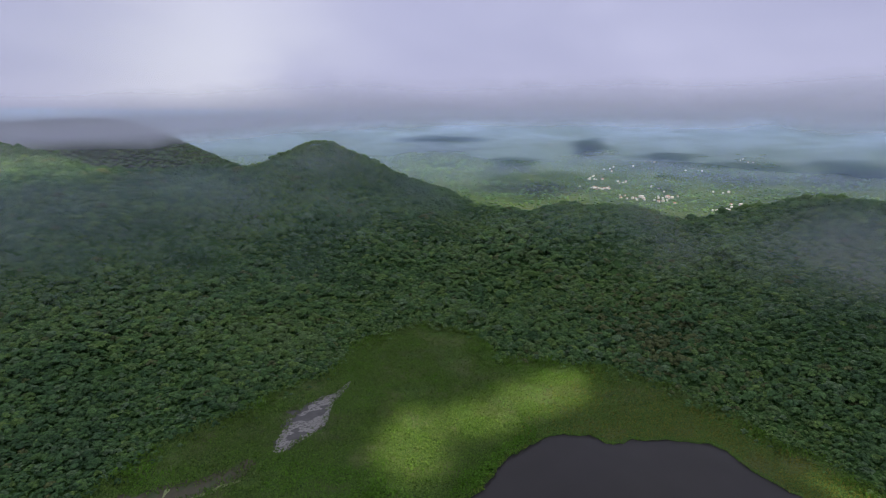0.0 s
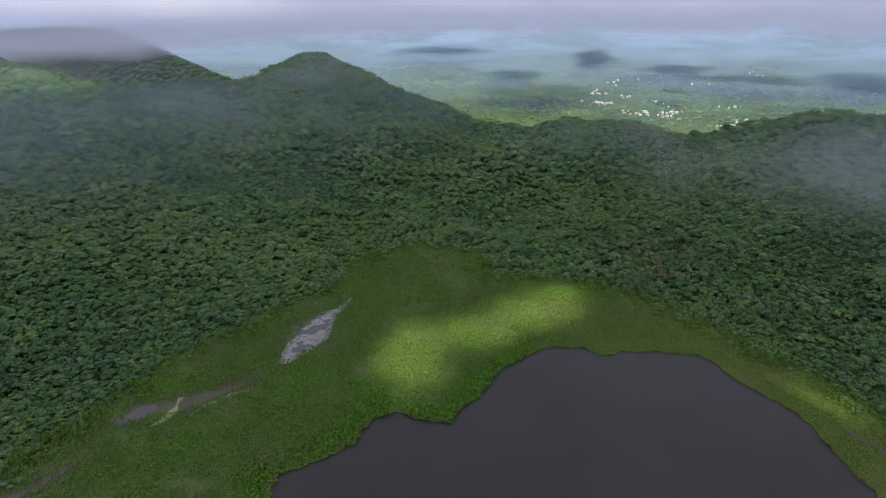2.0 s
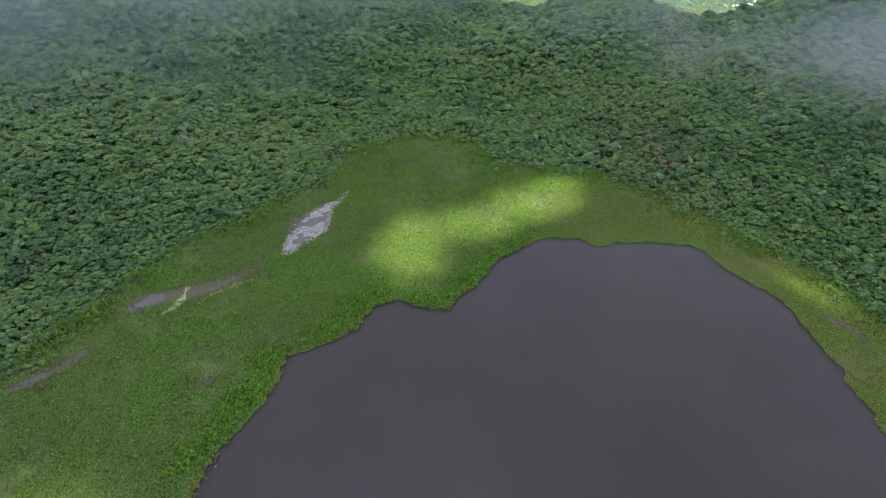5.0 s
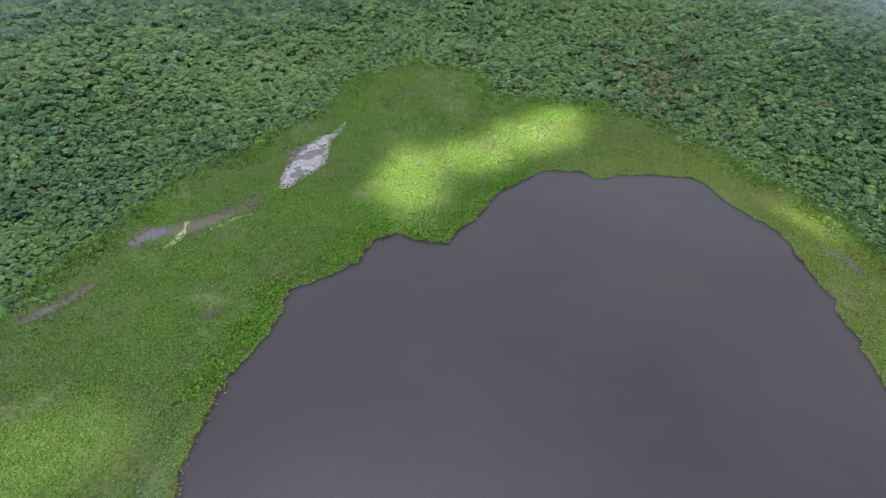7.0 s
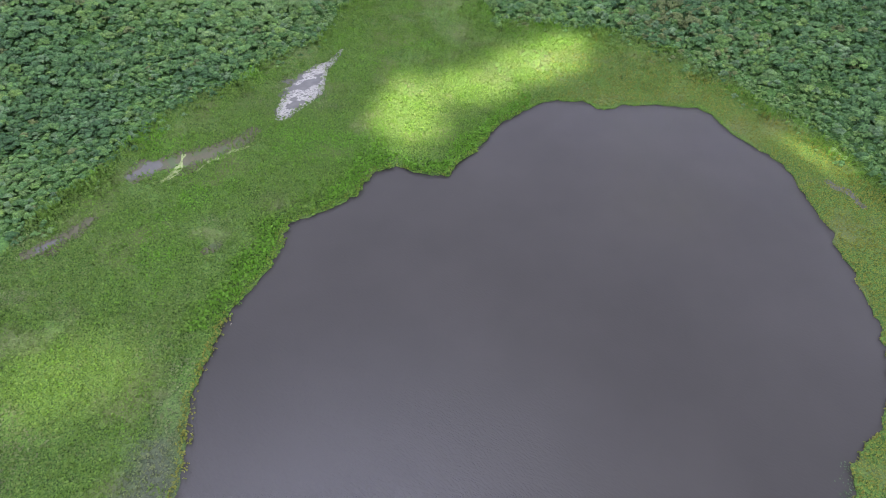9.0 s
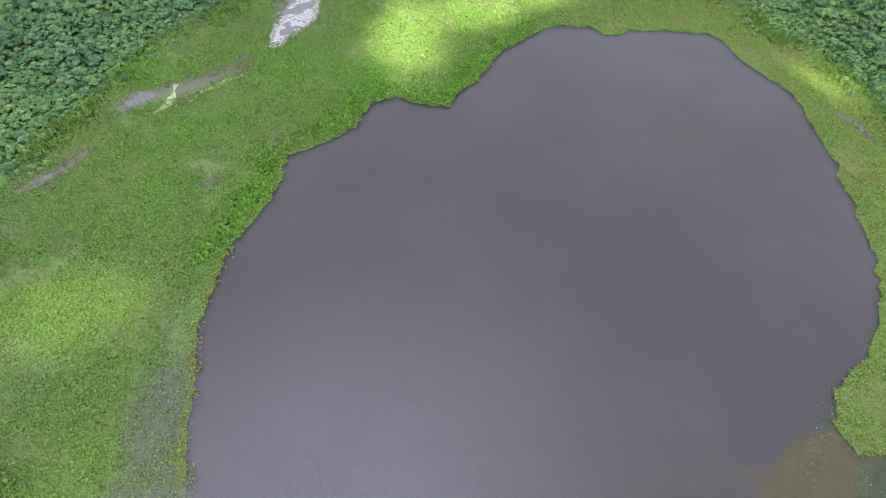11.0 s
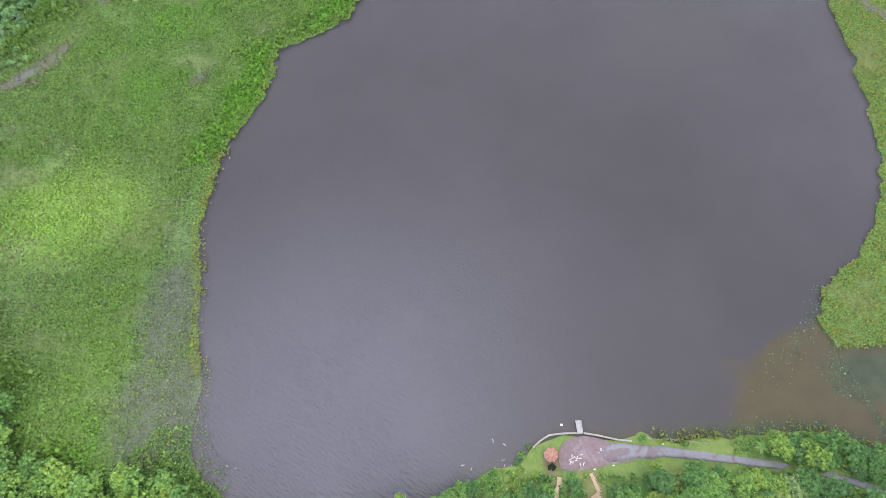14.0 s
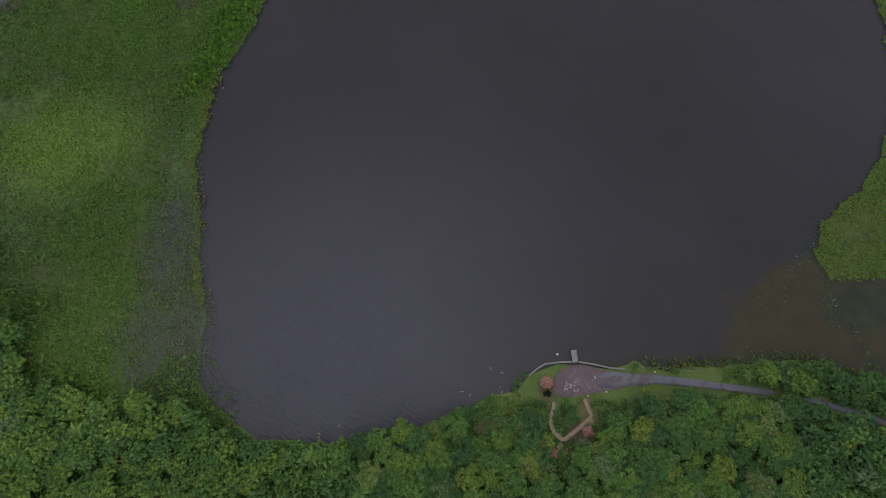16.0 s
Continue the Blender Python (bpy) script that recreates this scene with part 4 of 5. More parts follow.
def ribbon(strip, z, mat, name, label, category, seed=1, ragged=.35, thick=0.0, kind="structure", step=1.5):
    """A flat band of varying half width along a line, with uneven edges, laid on the ground."""
    p = np.array(strip, float)
    s = np.concatenate([[0], np.cumsum(np.hypot(*np.diff(p[:, :2], axis=0).T))])
    u = np.linspace(0, s[-1], max(8, int(s[-1] / step)))
    k = np.ones(5) / 5
    cols = [np.interp(u, s, p[:, i]) for i in range(3)]
    cols = [np.convolve(np.pad(c, 2, "edge"), k, "valid") for c in cols]
    x, y, w = cols
    tx, ty = np.gradient(x), np.gradient(y)
    ln = np.hypot(tx, ty)
    nx, ny = -ty / ln, tx / ln
    vs = []
    for side, sd in ((-1, 0), (-.4, None), (.4, None), (1, 7)):
        ww = w * side * (1 if sd is None else 1 + ragged * 2 * (vnoise(u, u * 0 + seed * 31 + sd, 5, 2) - .5) + ragged * (vnoise(u, u * 0 + seed * 57 + sd, 1.7, 2) - .5))
        px, py = x + nx * ww, y + ny * ww
        vs.append(np.stack([px, py, (np.maximum(height(px, py), 0) + z) if callable(z) is False else z(px, py)], 1))
    n = len(u)
    v = np.concatenate(vs)
    i, j = np.meshgrid(np.arange(3), np.arange(n - 1), indexing="ij")
    q = np.stack([i * n + j, i * n + j + 1, (i + 1) * n + j + 1, (i + 1) * n + j], -1).reshape(-1, 4)
    me = arrays_to_mesh(name, v, q, mat)
    if np.mean([pl.normal.z for pl in me.polygons]) < 0:
        me.flip_normals()
    ob = new(name, me)
    if thick:
        so = ob.modifiers.new("thickness", "SOLIDIFY")
        so.thickness, so.offset = thick, 1
    return tagged(ob, label, category, kind=kind)


flat = lambda h: (lambda x, y: np.full(np.shape(x), h))
ribbon(POND, flat(.78), pool_water, "water", "shallow grey marsh pool with pale floating leaves", "pool", 2, .5)
for i, s in enumerate(MUDS):
    ribbon(s, flat(.74), muck, "mud", "wet brown mud channel in the marsh", "mud", 3 + i, .5)
ribbon([(-176, 227, 3), (-168, 236, 6), (-160, 243, 3.5)], flat(.76), pool_water, "water", "shallow grey pool beside the mud channel", "pool", 8, .6)
ribbon([(-201, 174, 1.5), (-195, 179, 3), (-190, 184, 1)], flat(.76), pool_water, "water", "small shallow marsh pool", "pool", 9, .6)
ribbon([(214, 225, 1.2), (218, 219, 3), (223, 212, 2.5), (225, 200, 1.5)], flat(.66), pool_water, "water", "small grey pool in the yellowish marsh", "pool", 10, .8)
for i, s in enumerate(ALGAE):
    ribbon(s, flat(.80), algae, "algae", "pale green algae streak on the marsh mud", "algae", 12 + i, .9)


water_weed = foliage("water_weed", [(0.0, (.045, .085, .045)), (.8, (.075, .12, .060)), (1.0, (.24, .26, .24))])


def floating_leaves():
    rng = np.random.RandomState(61)
    x, y = rng.uniform(-115, -65, 12000), rng.uniform(283, 375, 12000)
    ok = (in_strip(x, y, POND) < -.3) & (fbm(x, y, 7, 63, 3) > -.06)
    x, y = x[ok], y[ok]
    a = np.arange(6) * 1.047
    pad = np.stack([np.cos(a), np.sin(a), .06 * np.sin(3 * a)], 1)
    n = len(x)
    ob = scatter("floating_leaves", [(pad, [np.arange(6)[None]])], np.zeros(n, int), np.stack([x, y, np.full(n, .84)], 1), rng.uniform(.25, .62, n), rng.uniform(0, 6, n), rng.rand(n), lily_white)
    tagged(ob, "pale grey floating leaves on the marsh pool", "floating leaves", kind="stuff")
    x, y = rng.uniform(100, 195, 36000), rng.uniform(12, 70, 36000)
    psi, q = polar(x, y)
    near = shore_at(psi) - q
    bay = np.exp(-(((x - 160) / 16) ** 2 + ((y - 35) / 10) ** 2) ** 2) * np.where(fbm(x, y, 6, 67, 2) > -.05, .9, .15) + .25 * np.exp(-((near - 1.5) / 2.5) ** 2) + .22 * np.exp(-((x - y * .9 - 92) / 5) ** 2 - ((y - 52) / 14) ** 2)
    ok = (near > .2) & (rng.rand(len(x)) < bay * .7)
    x, y = x[ok], y[ok]
    n = len(x)
    ob = scatter("floating_leaves", [(pad, [np.arange(6)[None]])], np.zeros(n, int), np.stack([x, y, np.full(n, .05)], 1), rng.uniform(.16, .36, n), rng.uniform(0, 6, n), np.where(rng.rand(n) < .035, 1, .8 * rng.rand(n)), water_weed)
    tagged(ob, "small green floating leaves in the shallow bay", "floating leaves", kind="stuff")


floating_leaves()


# ---- single trees on the near shore ----
shore_leaf = foliage("shore_forest_leaves", SHORE_TONES, False, 0.55, 0.45, (0.6, 1.45))


def tree_kind(seed, lumps, leaves, leaf, high):
    """One tree of crown radius 1: trunk, limbs, crown."""
    rng = np.random.RandomState(seed)
    t = new("tree")
    bm = bmesh.new()
    top = Vector((rng.uniform(-.1, .1), rng.uniform(-.1, .1), .35))
    mid = Vector((rng.uniform(-.06, .06), rng.uniform(-.06, .06), -.4))
    rod(bm, (0, 0, -1.4), mid, .085, .065, 7)
    rod(bm, mid, top, .065, .04, 7)
    part("trunk", bm, bark, t, "brown tapered trunk")
    for k in range(3):
        bm = bmesh.new()
        a = k * 2.1 + rng.uniform(0, .6)
        rod(bm, mid.lerp(top, .3 + .2 * k), (math.cos(a) * .55, math.sin(a) * .55, high * .6), .035, .015, 5)
        part("limb", bm, bark, t)
    v, f = crown(seed, lumps, leaves, leaf, 1, high, False, .62, .66)
    ob = new("crown", arrays_to_mesh("crown", v, f, tree_leaf))
    ob.parent = t
    return tagged(t, "broad-crowned green rainforest tree on the near lake shore", "tree", "trees on the near shore")


def near_shore_trees():
    x, y, rng = plan_grid(-215, 215, -52, 62, 4.1, 33)
    psi, q = polar(x, y)
    size = rng.uniform(2.3, 4.3, len(x))
    ok = (q > wood_at(psi) - size * np.where(psi > 186, .2, -.45)) & clear_of_site(x, y, size) & (y > -37) & (np.abs(x) < 160 + .4 * (y + 37)) & ((np.abs(np.degrees(np.arctan2(x, y))) > 49.5) | (y <= 22))
    x, y, size = x[ok], y[ok], size[ok]
    dist = np.hypot((x - 45) / 1.6, y + 4)
    first = np.argsort(dist)[:280]
    kinds = [tree_kind(100 + k, 18 + k, 700, .098, .75 + .1 * (k % 3)) for k in range(7)]
    used = set()
    for i in first:
        k = rng.randint(len(kinds))
        s = size[i]
        m = pose(x[i], y[i], float(height(x[i], y[i])) + 1.3 * s, 0, 0, rng.uniform(0, 360)) @ Matrix.Diagonal((s, s, s * rng.uniform(.85, 1.15), 1))
        if k in used:
            copy_thing(kinds[k], Matrix()).matrix_basis = m
        else:
            kinds[k].matrix_basis = m
            used.add(k)
    rest = np.setdiff1d(np.arange(len(x)), first)
    x, y, size = x[rest], y[rest], size[rest]
    n = len(x)
    near = [crown(60 + k, 14, 154, .135, 1, .8, True, .6, .68) for k in range(5)] + palms
    pick = np.where(rng.rand(n) < .05, 5, rng.randint(0, 5, n))
    ob = scatter("forest", near, pick, np.stack([x, y, height(x, y) + 1.2 * size], 1), size, rng.uniform(0, 6.28, n), np.clip(wood_tone(x, y, rng) - .04, 0, 1), shore_leaf, rng.uniform(.85, 1.2, n))
    tagged(ob, "dense green forest along the near lake shore", "forest", kind="stuff")


near_shore_trees()


def undergrowth():
    """Low scrub and long grass on the open ground of the near shore."""
    x, y, rng = plan_grid(-215, 215, -50, 20, 1.25, 35)
    psi, q = polar(x, y)
    ok = (q > shore_at(psi) + .8) & (line_distance(x, y, ROAD) > 2.0) & (psi > 139) & (psi < 222)
    ok &= ~((x > 38.5) & (x < 69) & (y > 2.4) & (y < 16)) & (np.hypot(x - 37, y - 8.4) > 3.0) & (np.hypot(x - 50, y + 8.6) > 2.6) & (np.hypot(x - 38, y + 15.5) > 2.2)
    ok &= line_distance(x, y, [(50.4, 2.4), (52.4, -3.6), (41.4, -11.3), (38.4, -8.6), (37.4, -5.4), (39.4, 1.4)]) > 1.1
    lawn = (x > 28) & (x < 101) & (y > 2)
    ok &= ~lawn | (rng.rand(len(x)) < .25)
    ok &= np.hypot((x - 15) / 1.6, y + 6.4) > 2.4
    ok &= ~((np.hypot(x - 46, y + 6) < 9) & (fbm(x, y, 7, 64, 2) > -.02))
    lawn, x, y = lawn[ok], x[ok], y[ok]
    n = len(x)
    tufts = []
    for s in range(5):
        g = np.random.RandomState(140 + s)
        p = g.uniform(-.7, .7, (5, 3))
        p[:, 2] = g.uniform(.1, .9, 5)
        nrm = np.stack([p[:, 0], p[:, 1], np.ones(5)], 1)
        v, f = leaf_quads(g, p, nrm / np.linalg.norm(nrm, axis=1)[:, None], .5, .34, .5)
        tufts.append((v, [f]))
    size = np.where(lawn, .3, rng.uniform(.6, 1.3, n))
    ob = scatter("undergrowth", tufts, rng.randint(0, 5, n), np.stack([x, y, height(x, y) + .05], 1), size, rng.uniform(0, 6.28, n), np.clip(.45 + fbm(x, y, 12, 66) + .1 * rng.normal(size=n), 0, .95), shore_leaf)
    tagged(ob, "low green scrub and long grass along the near shore", "undergrowth", kind="stuff")


undergrowth()


def palm(x, y, r, seed):
    t = thing("palm", x, y, float(height(x, y)))
    bm = bmesh.new()
    rod(bm, (0, 0, 0), (.15, .1, r * 1.3), .16, .11, 8)
    part("trunk", bm, bark, t, "slim grey-brown palm trunk")
    rng = np.random.RandomState(seed)
    for k in range(12):
        v, f = fronds(seed + k, 1, rng.uniform(.4, .8), .12)
        v = v[:15] * r
        me = arrays_to_mesh("frond", v, np.array([q for q in f[0] if max(q) < 15]), tree_leaf)
        ob = new("frond", me)
        ob.parent = t
        ob.matrix_basis = pose(.15, .1, r * 1.3 - .2 * r, 0, 0, k * 30 + rng.uniform(-8, 8))
    tagged(t, "green palm with arching fronds among the shore trees", "palm", "palms on the near shore")


for i, (x, y, r) in enumerate(((109, 10, 2.8), (50, -27, 2.6), (-100, -12, 2.4), (-118, 3, 2.5), (-64, -22, 2.4), (136, -14, 2.6), (121, 13, 2.5))):
    palm(x, y, r, 400 + 20 * i)


def bare_tree(x, y):
    t = thing("dead_tree", x, y, float(height(x, y)))
    rng = random.Random(4)
    bm = rod(bmesh.new(), (0, 0, 0), (.2, .1, 6.0), .2, .12, 8)
    part("trunk", bm, pale_bark, t, "bleached bare trunk")
    for k in range(8):
        a, l = k * .8 + rng.uniform(-.3, .3), rng.uniform(1.6, 2.8)
        e = Vector((.2 + math.cos(a) * l, .1 + math.sin(a) * l, 6.0 + rng.uniform(.6, 1.8)))
        b = Vector((.2, .1, 4.6 + .17 * k))
        bm = rod(bmesh.new(), b, e, .08, .04, 6)
        for s in (-.6, .6):
            rod(bm, b.lerp(e, .6), (e.x + math.cos(a + s) * .7, e.y + math.sin(a + s) * .7, e.z + .3), .035, .015, 5)
        part("limb", bm, pale_bark, t)
    tagged(t, "leafless bleached dead tree beside the walkway", "dead tree")


bare_tree(34.5, -19)


# ---- lakeside square, road, jetty, shelters ----
PAVED = .62


def slab(name, outline, z, mat, label, category, thick=.12):
    bm = bmesh.new()
    n = len(outline)
    pts = []
    for i in range(n):  # rounded outline
        p0, p1, p2, p3 = (Vector(outline[(i + k) % n]) for k in (-1, 0, 1, 2))
        for s in range(4):
            u = s / 4
            pts.append(.5 * ((2 * p1) + (p2 - p0) * u + (2 * p0 - 5 * p1 + 4 * p2 - p3) * u * u + (3 * p1 - p0 - 3 * p2 + p3) * u ** 3))
    f = bm.faces.new([bm.verts.new((p.x, p.y, z)) for p in pts])
    if f.normal.z < 0:
        f.normal_flip()
    r = bmesh.ops.extrude_face_region(bm, geom=[f])
    bmesh.ops.translate(bm, vec=(0, 0, -thick - .5), verts=[v for v in r["geom"] if isinstance(v, bmesh.types.BMVert)])
    bmesh.ops.recalc_face_normals(bm, faces=bm.faces)
    return tagged(part(name, bm, mat), label, category, kind="structure")


slab("pavement", [(41.2, 11.4), (44.5, 13.6), (49.3, 14.5), (53.6, 13.9), (61.3, 11.8), (66.5, 11.0), (66.2, 6.6), (58, 5.2), (53.4, 4.4), (46, 3.2), (40.6, 4.0), (39.9, 7.5)], .70, paving,
     "worn reddish paved square beside the lake", "square")
ribbon([(54.6, 8.4, .5), (55.6, 8.5, 1.6), (57.2, 8.7, 2.6)] + [(x, y, w) for (x, y), w in zip(ROAD, (2.7, 1.6, 1.35, 1.25, 1.2, 1.2, 1.2, 1.2, 1.2))], lambda x, y: np.maximum(height(x, y) + .14, .64), asphalt, "road", "narrow grey asphalt road along the shore", "road", 20, .12, .1, step=.8)


def worn_markings():
    rng = random.Random(9)
    marks = thing("painted_marks", 0, 0, 0)
    for k in range(16):
        x, y = 43.6 + rng.uniform(0, 5.0), 7.0 + rng.uniform(-1.7, 1.7)
        m = pose(x, y, .71, 0, 0, rng.choice((8, 95, 60)) + rng.uniform(-15, 15))
        part("mark", box(bmesh.new(), -rng.uniform(.25, .7), -.14, 0, rng.uniform(.2, .6), .14, .008, m), worn_paint, marks)
    for k in range(5):
        m = pose(54 + rng.uniform(0, 3), 9.6 + rng.uniform(-.8, 1), .75, 0, 0, rng.uniform(0, 180))
        part("mark", box(bmesh.new(), -.3, -.1, 0, .3, .1, .008, m), worn_paint, marks)
    tagged(marks, "worn white painted marks on the reddish square", "ground marking")


worn_markings()


def shore_wall():
    wall = thing("shore_wall", 0, 0, 0)
    line = [(31.2, 10.9), (34.3, 13.3), (37.1, 14.9), (41.2, 15.4), (47.0, 15.6), None, (49.6, 15.5), (54.5, 14.7), (61.0, 13.2), (66, 12.7)]
    rng = random.Random(12)
    for p, q in zip(line, line[1:]):
        if not p or not q:
            continue
        p, q = Vector((*p, 0)), Vector((*q, 0))
        n = max(2, round((q - p).length / .9))
        for k in range(n):
            a, b = p.lerp(q, k / n), p.lerp(q, (k + 1) / n)
            d = b - a
            m = Matrix.Translation((a + b) / 2) @ pose(0, 0, 0, 0, 0, math.degrees(math.atan2(d.y, d.x)) + rng.uniform(-3, 3))
            h = d.length / 2 - .015
            bm = box(bmesh.new(), -h, -.27 - rng.uniform(0, .05), -.8, h, .27 + rng.uniform(0, .05), .98 + rng.uniform(-.04, .05), m, .04)
            part("stone", bm, stone, wall)
    tagged(wall, "low pale stone wall along the lake edge", "wall")


shore_wall()


def lawn_edging():
    """Loose pale stones along the lake side of the lawn."""
    e = thing("stone_edging", 0, 0, 0)
    rng = random.Random(31)
    line = [(70.8, 14.5), (73.3, 13.2), (79.7, 13.1), (86.9, 12.3), (94.0, 11.6)]
    for p, q in zip(line, line[1:]):
        p, q = Vector((*p, 0)), Vector((*q, 0))
        n = round((q - p).length / .75)
        for k in range(n):
            c = p.lerp(q, (k + .5) / n) + Vector((rng.uniform(-.12, .12), rng.uniform(-.2, .2), 0))
            s, z = rng.uniform(.16, .34), max(float(height(c.x, c.y)), .05)
            bm = bmesh.new()
            bmesh.ops.create_icosphere(bm, subdivisions=1, radius=s, matrix=pose(c.x, c.y, z + s * .2, rng.uniform(0, 60), 0, rng.uniform(0, 360)) @ Matrix.Diagonal((1.5, 1, .7, 1)))
            part("stone", bm, stone, e)
    tagged(e, "row of pale loose stones edging the lakeside lawn", "stone edging")


lawn_edging()


def jetty():
    j = thing("jetty", 48.3, 15.3, 0, 4)
    for k in range(5):
        part("deck_slab", box(bmesh.new(), -1.0, .05 + .9 * k, .62, 1.0, .93 + .9 * k, .80, None, .03), concrete, j)
    for x in (-.85, .85):
        for y in (.5, 2.4, 4.3):
            part("pile", rod(bmesh.new(), (x, y, -2.4), (x, y, .63), .13, .13, 10), concrete, j, "round concrete pile")
    part("kerb", box(bmesh.new(), -1.06, .02, .80, -.93, 4.6, .95, None, .02), concrete, j)
    part("kerb", box(bmesh.new(), .93, .02, .80, 1.06, 4.6, .95, None, .02), concrete, j)
    tagged(j, "short pale concrete jetty reaching into the lake", "jetty")


jetty()


def pavilion(x, y, radius, sides, turn, label, eave=2.4, rise=1.5):
    """An open shelter with a hipped clay-tile roof."""
    z = max(float(height(x, y)), .4)
    p = thing("pavilion", x, y, z, turn)
    bm = bmesh.new()
    bmesh.ops.create_cone(bm, cap_ends=True, segments=sides, radius1=radius * .92, radius2=radius * .92, depth=.3, matrix=pose(0, 0, .05))
    part("floor_slab", bm, concrete, p, "round concrete floor slab")
    pts = [Vector((math.cos(2 * math.pi * k / sides), math.sin(2 * math.pi * k / sides), 0)) for k in range(sides)]
    for q in pts:
        part("post", rod(bmesh.new(), q * radius * .8 + Vector((0, 0, .1)), q * radius * .8 + Vector((0, 0, eave + .1)), .09, .09, 8), timber, p)
    rows = 6
    for k in range(sides):
        a, b = pts[k], pts[(k + 1) % sides]
        bm = bmesh.new()
        for r in range(rows):  # overlapping courses
            f0, f1 = 1 - r / rows, max(1 - (r + 1.08) / rows, 0.01)
            z0, z1 = eave + rise * (r / rows) + .05, eave + rise * min((r + 1.08) / rows, 1)
            vs = [bm.verts.new((c * radius * f + Vector((0, 0, h)))) for c, f, h in ((a, f0, z0), (b, f0, z0), (b, f1, z1), (a, f1, z1))]
            lo = [bm.verts.new(v.co - Vector((0, 0, .05))) for v in vs]
            bm.faces.new(vs)
            bm.faces.new(lo[::-1])
            for i in range(4):
                bm.faces.new((vs[i], lo[i], lo[(i + 1) % 4], vs[(i + 1) % 4]))
        bmesh.ops.recalc_face_normals(bm, faces=bm.faces)
        panel = part("roof_panel", bm, clay, p, "clay-tiled roof face")
        part("ridge", rod(bmesh.new(), a * radius * 1.01 + Vector((0, 0, eave + .08)), Vector((0, 0, eave + rise + .06)), .09, .07, 6), clay_light, panel, "pale clay ridge tiles")
    part("finial", rod(bmesh.new(), (0, 0, eave + rise), (0, 0, eave + rise + .45), .12, .03, 8), clay_light, p)
    for k in range(sides - 2):
        a, b = pts[k] * radius * .8, pts[k + 1] * radius * .8
        part("rail", rod(bmesh.new(), a + Vector((0, 0, 1.0)), b + Vector((0, 0, 1.0)), .04, .04, 6), timber, p)
    return tagged(p, label, "pavilion")


pavilion(37.0, 8.4, 2.4, 8, 22.5, "octagonal open pavilion with a faded clay tile roof")
pavilion(49.9, -8.4, 2.3, 4, 62, "small shelter with a square red tile roof", 2.3, 1.7)
pavilion(37.4, -15.3, 1.9, 4, 30, "small shelter with a square red tile roof among trees", 2.3, 1.4)


def walkway(pts, label):
    w = thing("walkway", 0, 0, 0)
    pts = [(x, y, max(.62, float(height(x, y)) + .55)) for x, y in pts]
    for p, q in zip(pts, pts[1:]):
        p, q = Vector(p), Vector(q)
        d = q - p
        n = max(2, round(d.length / .45))
        turn = math.degrees(math.atan2(d.y, d.x))
        for k in range(n):
            c = p.lerp(q, (k + .5) / n)
            m = Matrix.Translation(c) @ pose(0, 0, 0, 0, -math.degrees(math.asin(d.z / d.length)), turn)
            part("plank", box(bmesh.new(), -d.length / n / 2 + .015, -.62, -.05, d.length / n / 2 - .015, .62, 0, m), planks, w)
        side = Vector((-d.y, d.x, 0)).normalized()
        for s in (-.66, .66):
            a, b = p + side * s, q + side * s
            part("rail", rod(bmesh.new(), a + Vector((0, 0, 1)), b + Vector((0, 0, 1)), .05, .05, 6), planks, w)
            m = max(1, round(d.length / 1.8))
            for k in range(m + 1):
                e = a.lerp(b, k / m)
                part("post", rod(bmesh.new(), e - Vector((0, 0, 1.6)), e + Vector((0, 0, 1.02)), .05, .05, 6), planks, w)
    tagged(w, label, "walkway")


walkway([(50.4, 2.4), (51.4, -.5), (52.4, -3.6), (49.6, -5.5), (46.9, -7.4), (44.1, -9.4), (41.4, -11.3), (39.8, -10), (38.4, -8.6), (37.4, -5.4), (37.9, -3.0), (39.0, -1.2), (39.4, 1.4)],
        "pale weathered wooden walkway with rails, winding uphill")
walkway([(40.9, -12.2), (39.2, -13.9)], "short pale wooden walkway branch to the lower shelter")
walkway([(52.3, -4.6), (51.5, -6.3)], "short pale wooden walkway branch to the shelter")


def small_post(x, y, h, label):
    p = thing("post", x, y, max(float(height(x, y)), .3))
    part("shaft", box(bmesh.new(), -.14, -.14, -.3, .14, .14, h, None, .03), white_paint, p)
    part("cap", box(bmesh.new(), -.2, -.2, h, .2, .2, h + .1, None, .03), white_paint, p)
    tagged(p, label, "post", "white posts by the square")


for x, y in ((51.7, 3.6), (58.4, 4.8), (70.2, 13.2), (76.6, 11.6)):
    small_post(x, y, 1.2, "short white post at the edge of the lakeside square")


def buoy(x, y):
    b = thing("buoy", x, y, 0)
    bm = bmesh.new()
    bmesh.ops.create_uvsphere(bm, u_segments=14, v_segments=8, radius=.42, matrix=Matrix.Diagonal((1, 1, .7, 1)))
    part("float", bm, white_paint, b)
    part("ring", rod(bmesh.new(), (0, 0, .3), (0, 0, .55), .1, .06, 8), white_paint, b)
    tagged(b, "round white mooring buoy floating near the jetty", "buoy")


buoy(42.1, 18.4)


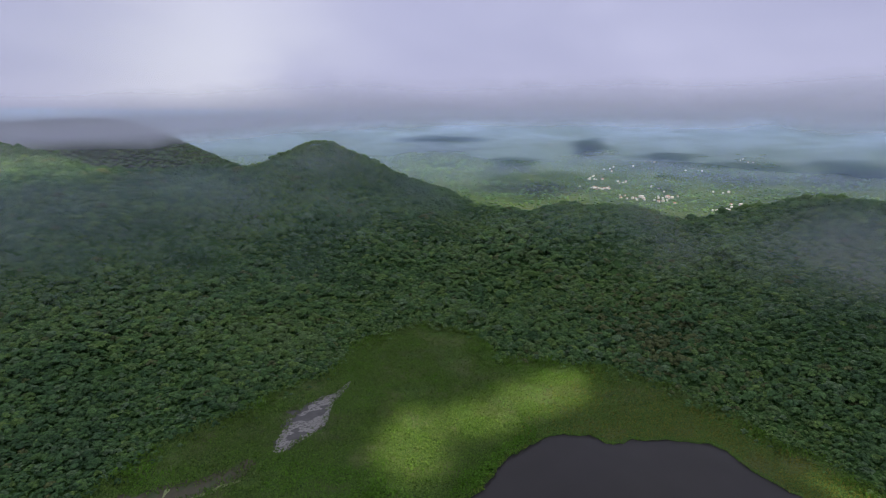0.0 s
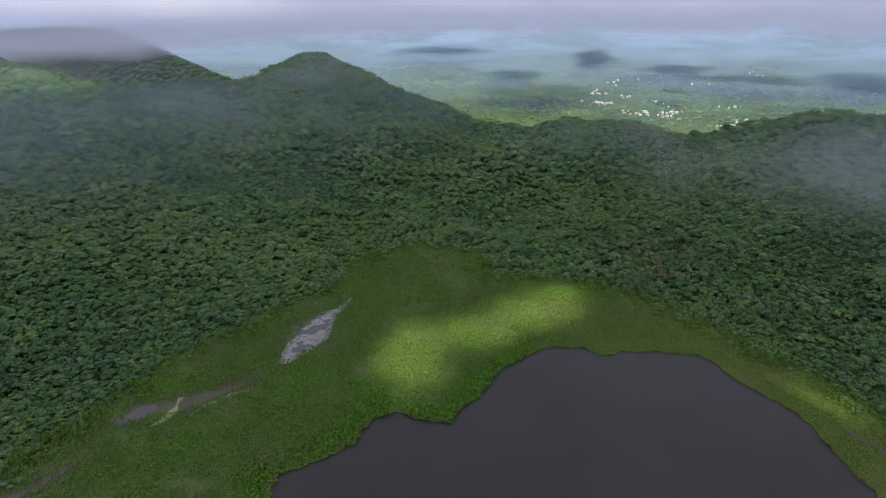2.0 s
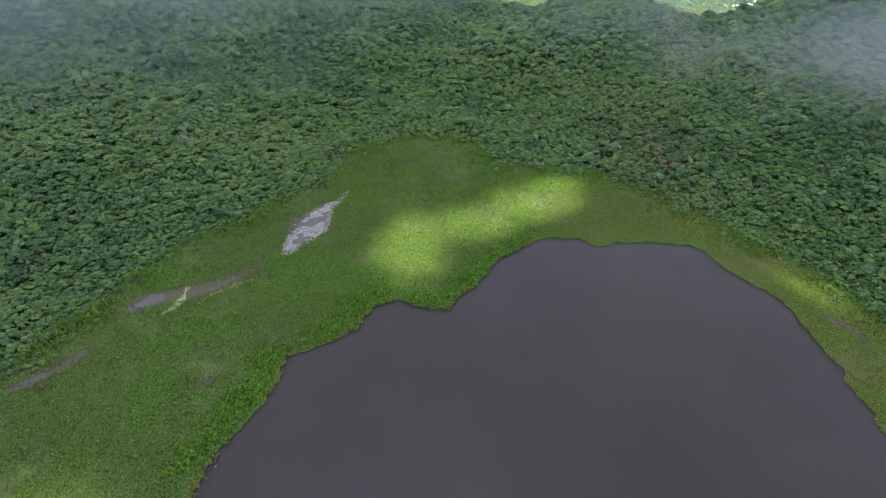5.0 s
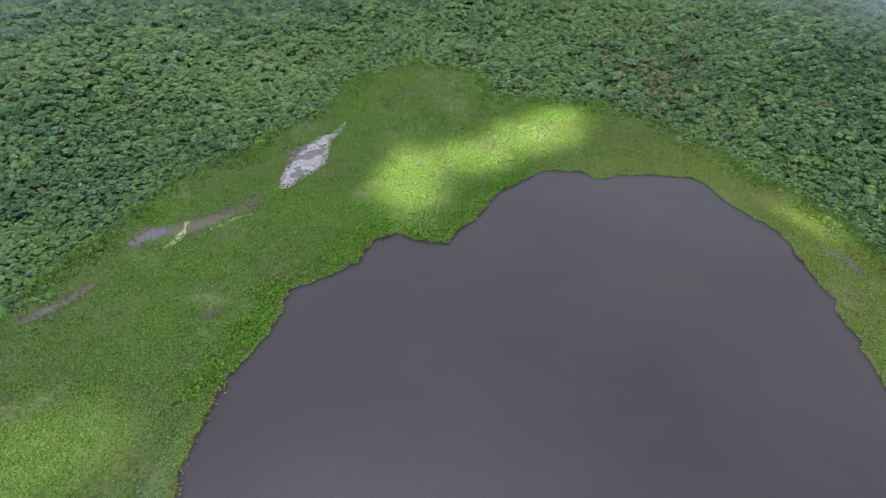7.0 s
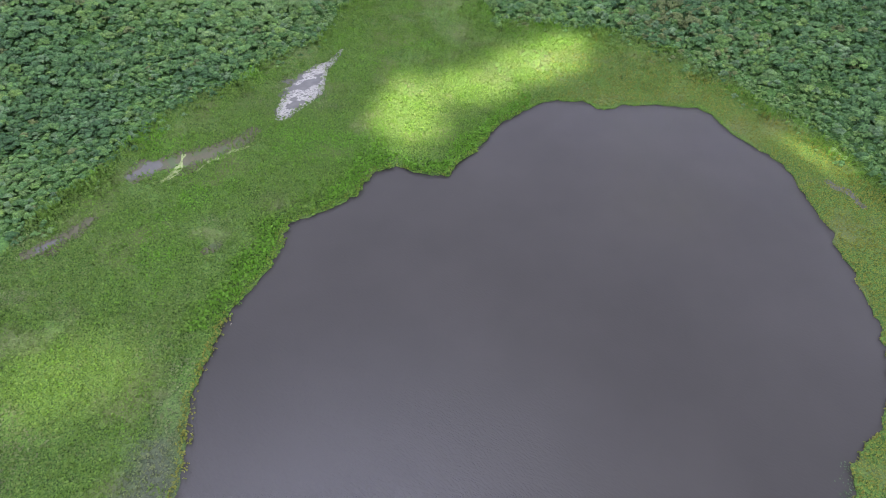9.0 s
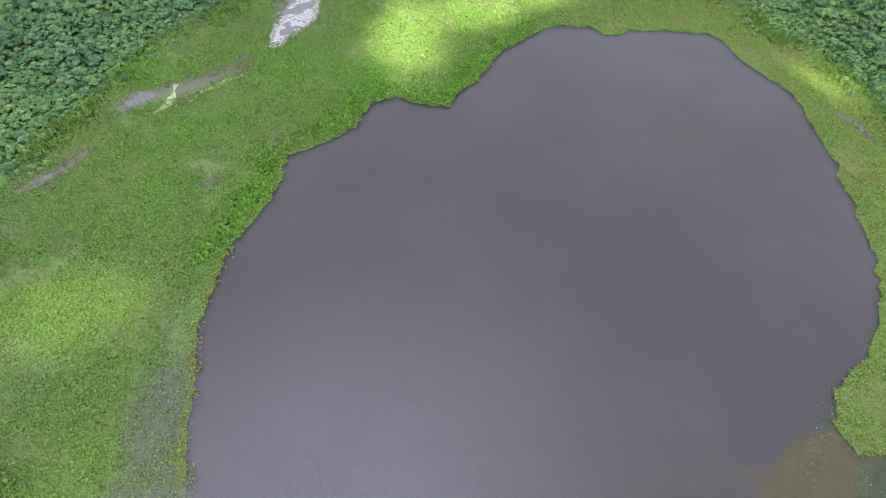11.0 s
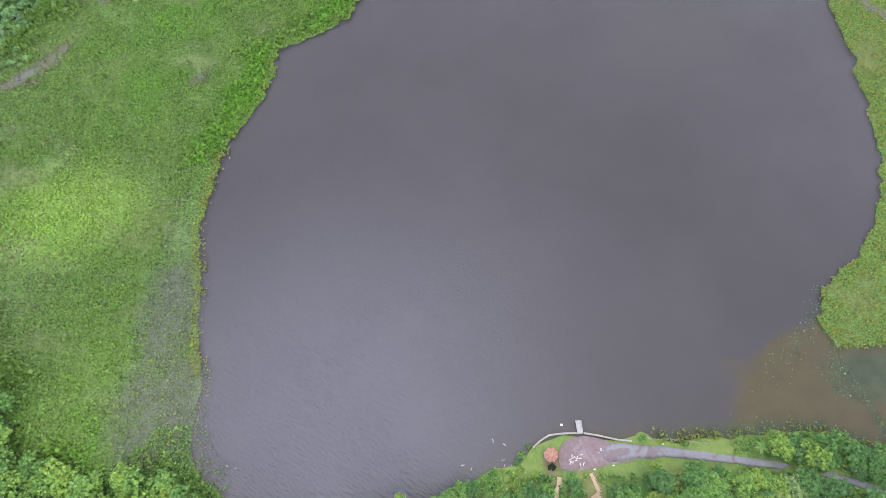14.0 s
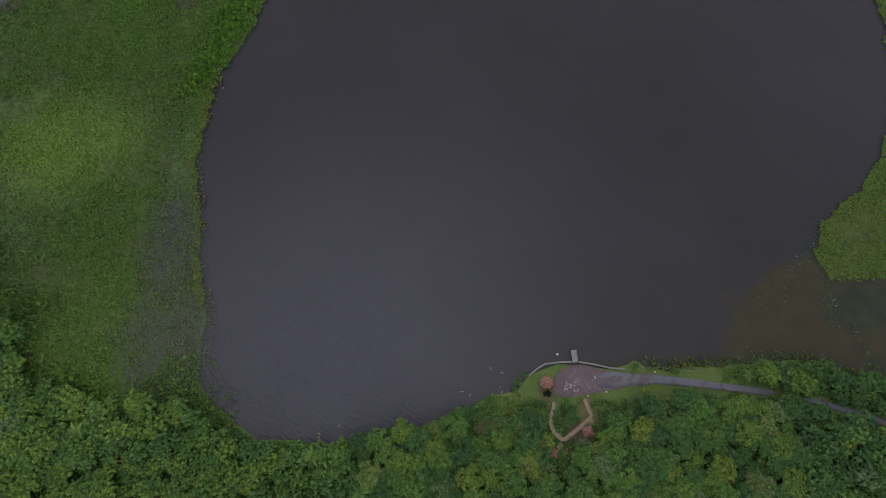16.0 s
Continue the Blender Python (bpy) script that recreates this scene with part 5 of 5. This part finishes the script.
def driftwood(x, y, turn, seed):
    rng = random.Random(seed)
    bm = rod(bmesh.new(), (-.8, 0, .02), (.1, rng.uniform(-.2, .2), .08), .10, .13, 6)
    rod(bm, (.1, 0, .08), (.9, rng.uniform(-.4, .4), .05), .13, .05, 6)
    rod(bm, (.2, 0, .08), (.5, .5, .12), .06, .03, 5)
    ob = part("driftwood", bm, pale_bark)
    ob.matrix_basis = pose(x, y, 0, 0, 0, turn) @ Matrix.Scale(.75, 4)
    tagged(ob, "pale driftwood floating near the shore", "driftwood", "driftwood near the shore")


for i, (x, y) in enumerate(((6.6, 5.4), (9.5, 4.2), (17.5, 13.4), (21.4, 12), (20.7, 6.9), (21, 5.2), (23.6, 4.9), (-44.1, -8.3), (-37.2, -5.7), (-93, 132), (-94.5, 137))):
    driftwood(x, y, 47 * i, i)


def shrub(x, y, r, mat, label, seed):
    v, f = crown(seed, 6, 160, .17, 1, .7, True)
    ob = new("shrub", arrays_to_mesh("shrub", v * np.array([r, r, r * .8]) + np.array([0, 0, r * .7]), f, mat))
    ob.matrix_basis = pose(x, y, float(height(x, y)))
    tagged(ob, label, "shrub", "shrubs by the square")


# added leafy dome in place of a dark round hollow
shrub(37.1, 4.5, 1.4, dark_hollow, "dark leafy stand-in for a round hollow beside the pavilion", 71)
for i, (x, y, r) in enumerate(((33, 1.0, 1.3), (35.5, 1.2, 1.1), (27, 8.5, 1.5), (25.5, 6.2, 1.3), (29.5, 11.2, 1.0), (44.5, -1.2, 2.4), (45.6, -3.4, 2.2), (44.0, 1.0, 1.8), (69.5, 13.6, 1.5), (84, 11.6, 1.2), (31, 2.2, 1.2), (43.4, -5.5, 1.8))):
    shrub(x, y, r, tree_leaf, "bright green rounded shrub near the lakeside square", 80 + i)


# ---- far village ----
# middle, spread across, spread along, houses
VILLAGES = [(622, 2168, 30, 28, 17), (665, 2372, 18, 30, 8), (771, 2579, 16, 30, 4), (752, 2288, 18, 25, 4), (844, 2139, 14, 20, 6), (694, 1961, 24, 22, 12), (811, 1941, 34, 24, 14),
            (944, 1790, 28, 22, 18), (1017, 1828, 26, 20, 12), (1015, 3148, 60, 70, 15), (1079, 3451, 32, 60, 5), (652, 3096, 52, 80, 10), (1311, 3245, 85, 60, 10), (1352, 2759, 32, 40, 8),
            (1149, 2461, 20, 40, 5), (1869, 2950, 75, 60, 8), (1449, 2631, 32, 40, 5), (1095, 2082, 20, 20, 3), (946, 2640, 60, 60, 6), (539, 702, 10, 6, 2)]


def house_kind(k):
    w, d, h = ((7.5, 6, 3.0), (9.5, 7, 5.4), (6, 5.5, 2.9))[k % 3]
    o = new("house")
    part("wall", box(bmesh.new(), -w / 2, -d / 2, -2, w / 2, d / 2, h), wall_paint[k % 3], o)
    bm = bmesh.new()
    e, r = .6, 1.9
    vs = [bm.verts.new(c) for c in ((-w / 2 - e, -d / 2 - e, h), (w / 2 + e, -d / 2 - e, h), (w / 2 + e, d / 2 + e, h), (-w / 2 - e, d / 2 + e, h), (-w / 4, 0, h + r), (w / 4, 0, h + r))]
    for f in ((0, 1, 5, 4), (2, 3, 4, 5), (1, 2, 5), (3, 0, 4), (3, 2, 1, 0)):
        bm.faces.new([vs[i] for i in f])
    part("roof", bm, roof_sheet[(k // 2) % 3], o, "hipped sheet roof")
    for x in (-w / 4, w / 4):
        part("window", box(bmesh.new(), x - .6, -d / 2 - .05, 1.0, x + .6, -d / 2 + .05, 2.2), window_dark, o)
    part("door", box(bmesh.new(), -.5, -d / 2 - .05, 0, .5, -d / 2 + .05, 2.1), timber, o)
    return tagged(o, "small pale house with a hipped roof in the far village", "house", "houses of the far valley")


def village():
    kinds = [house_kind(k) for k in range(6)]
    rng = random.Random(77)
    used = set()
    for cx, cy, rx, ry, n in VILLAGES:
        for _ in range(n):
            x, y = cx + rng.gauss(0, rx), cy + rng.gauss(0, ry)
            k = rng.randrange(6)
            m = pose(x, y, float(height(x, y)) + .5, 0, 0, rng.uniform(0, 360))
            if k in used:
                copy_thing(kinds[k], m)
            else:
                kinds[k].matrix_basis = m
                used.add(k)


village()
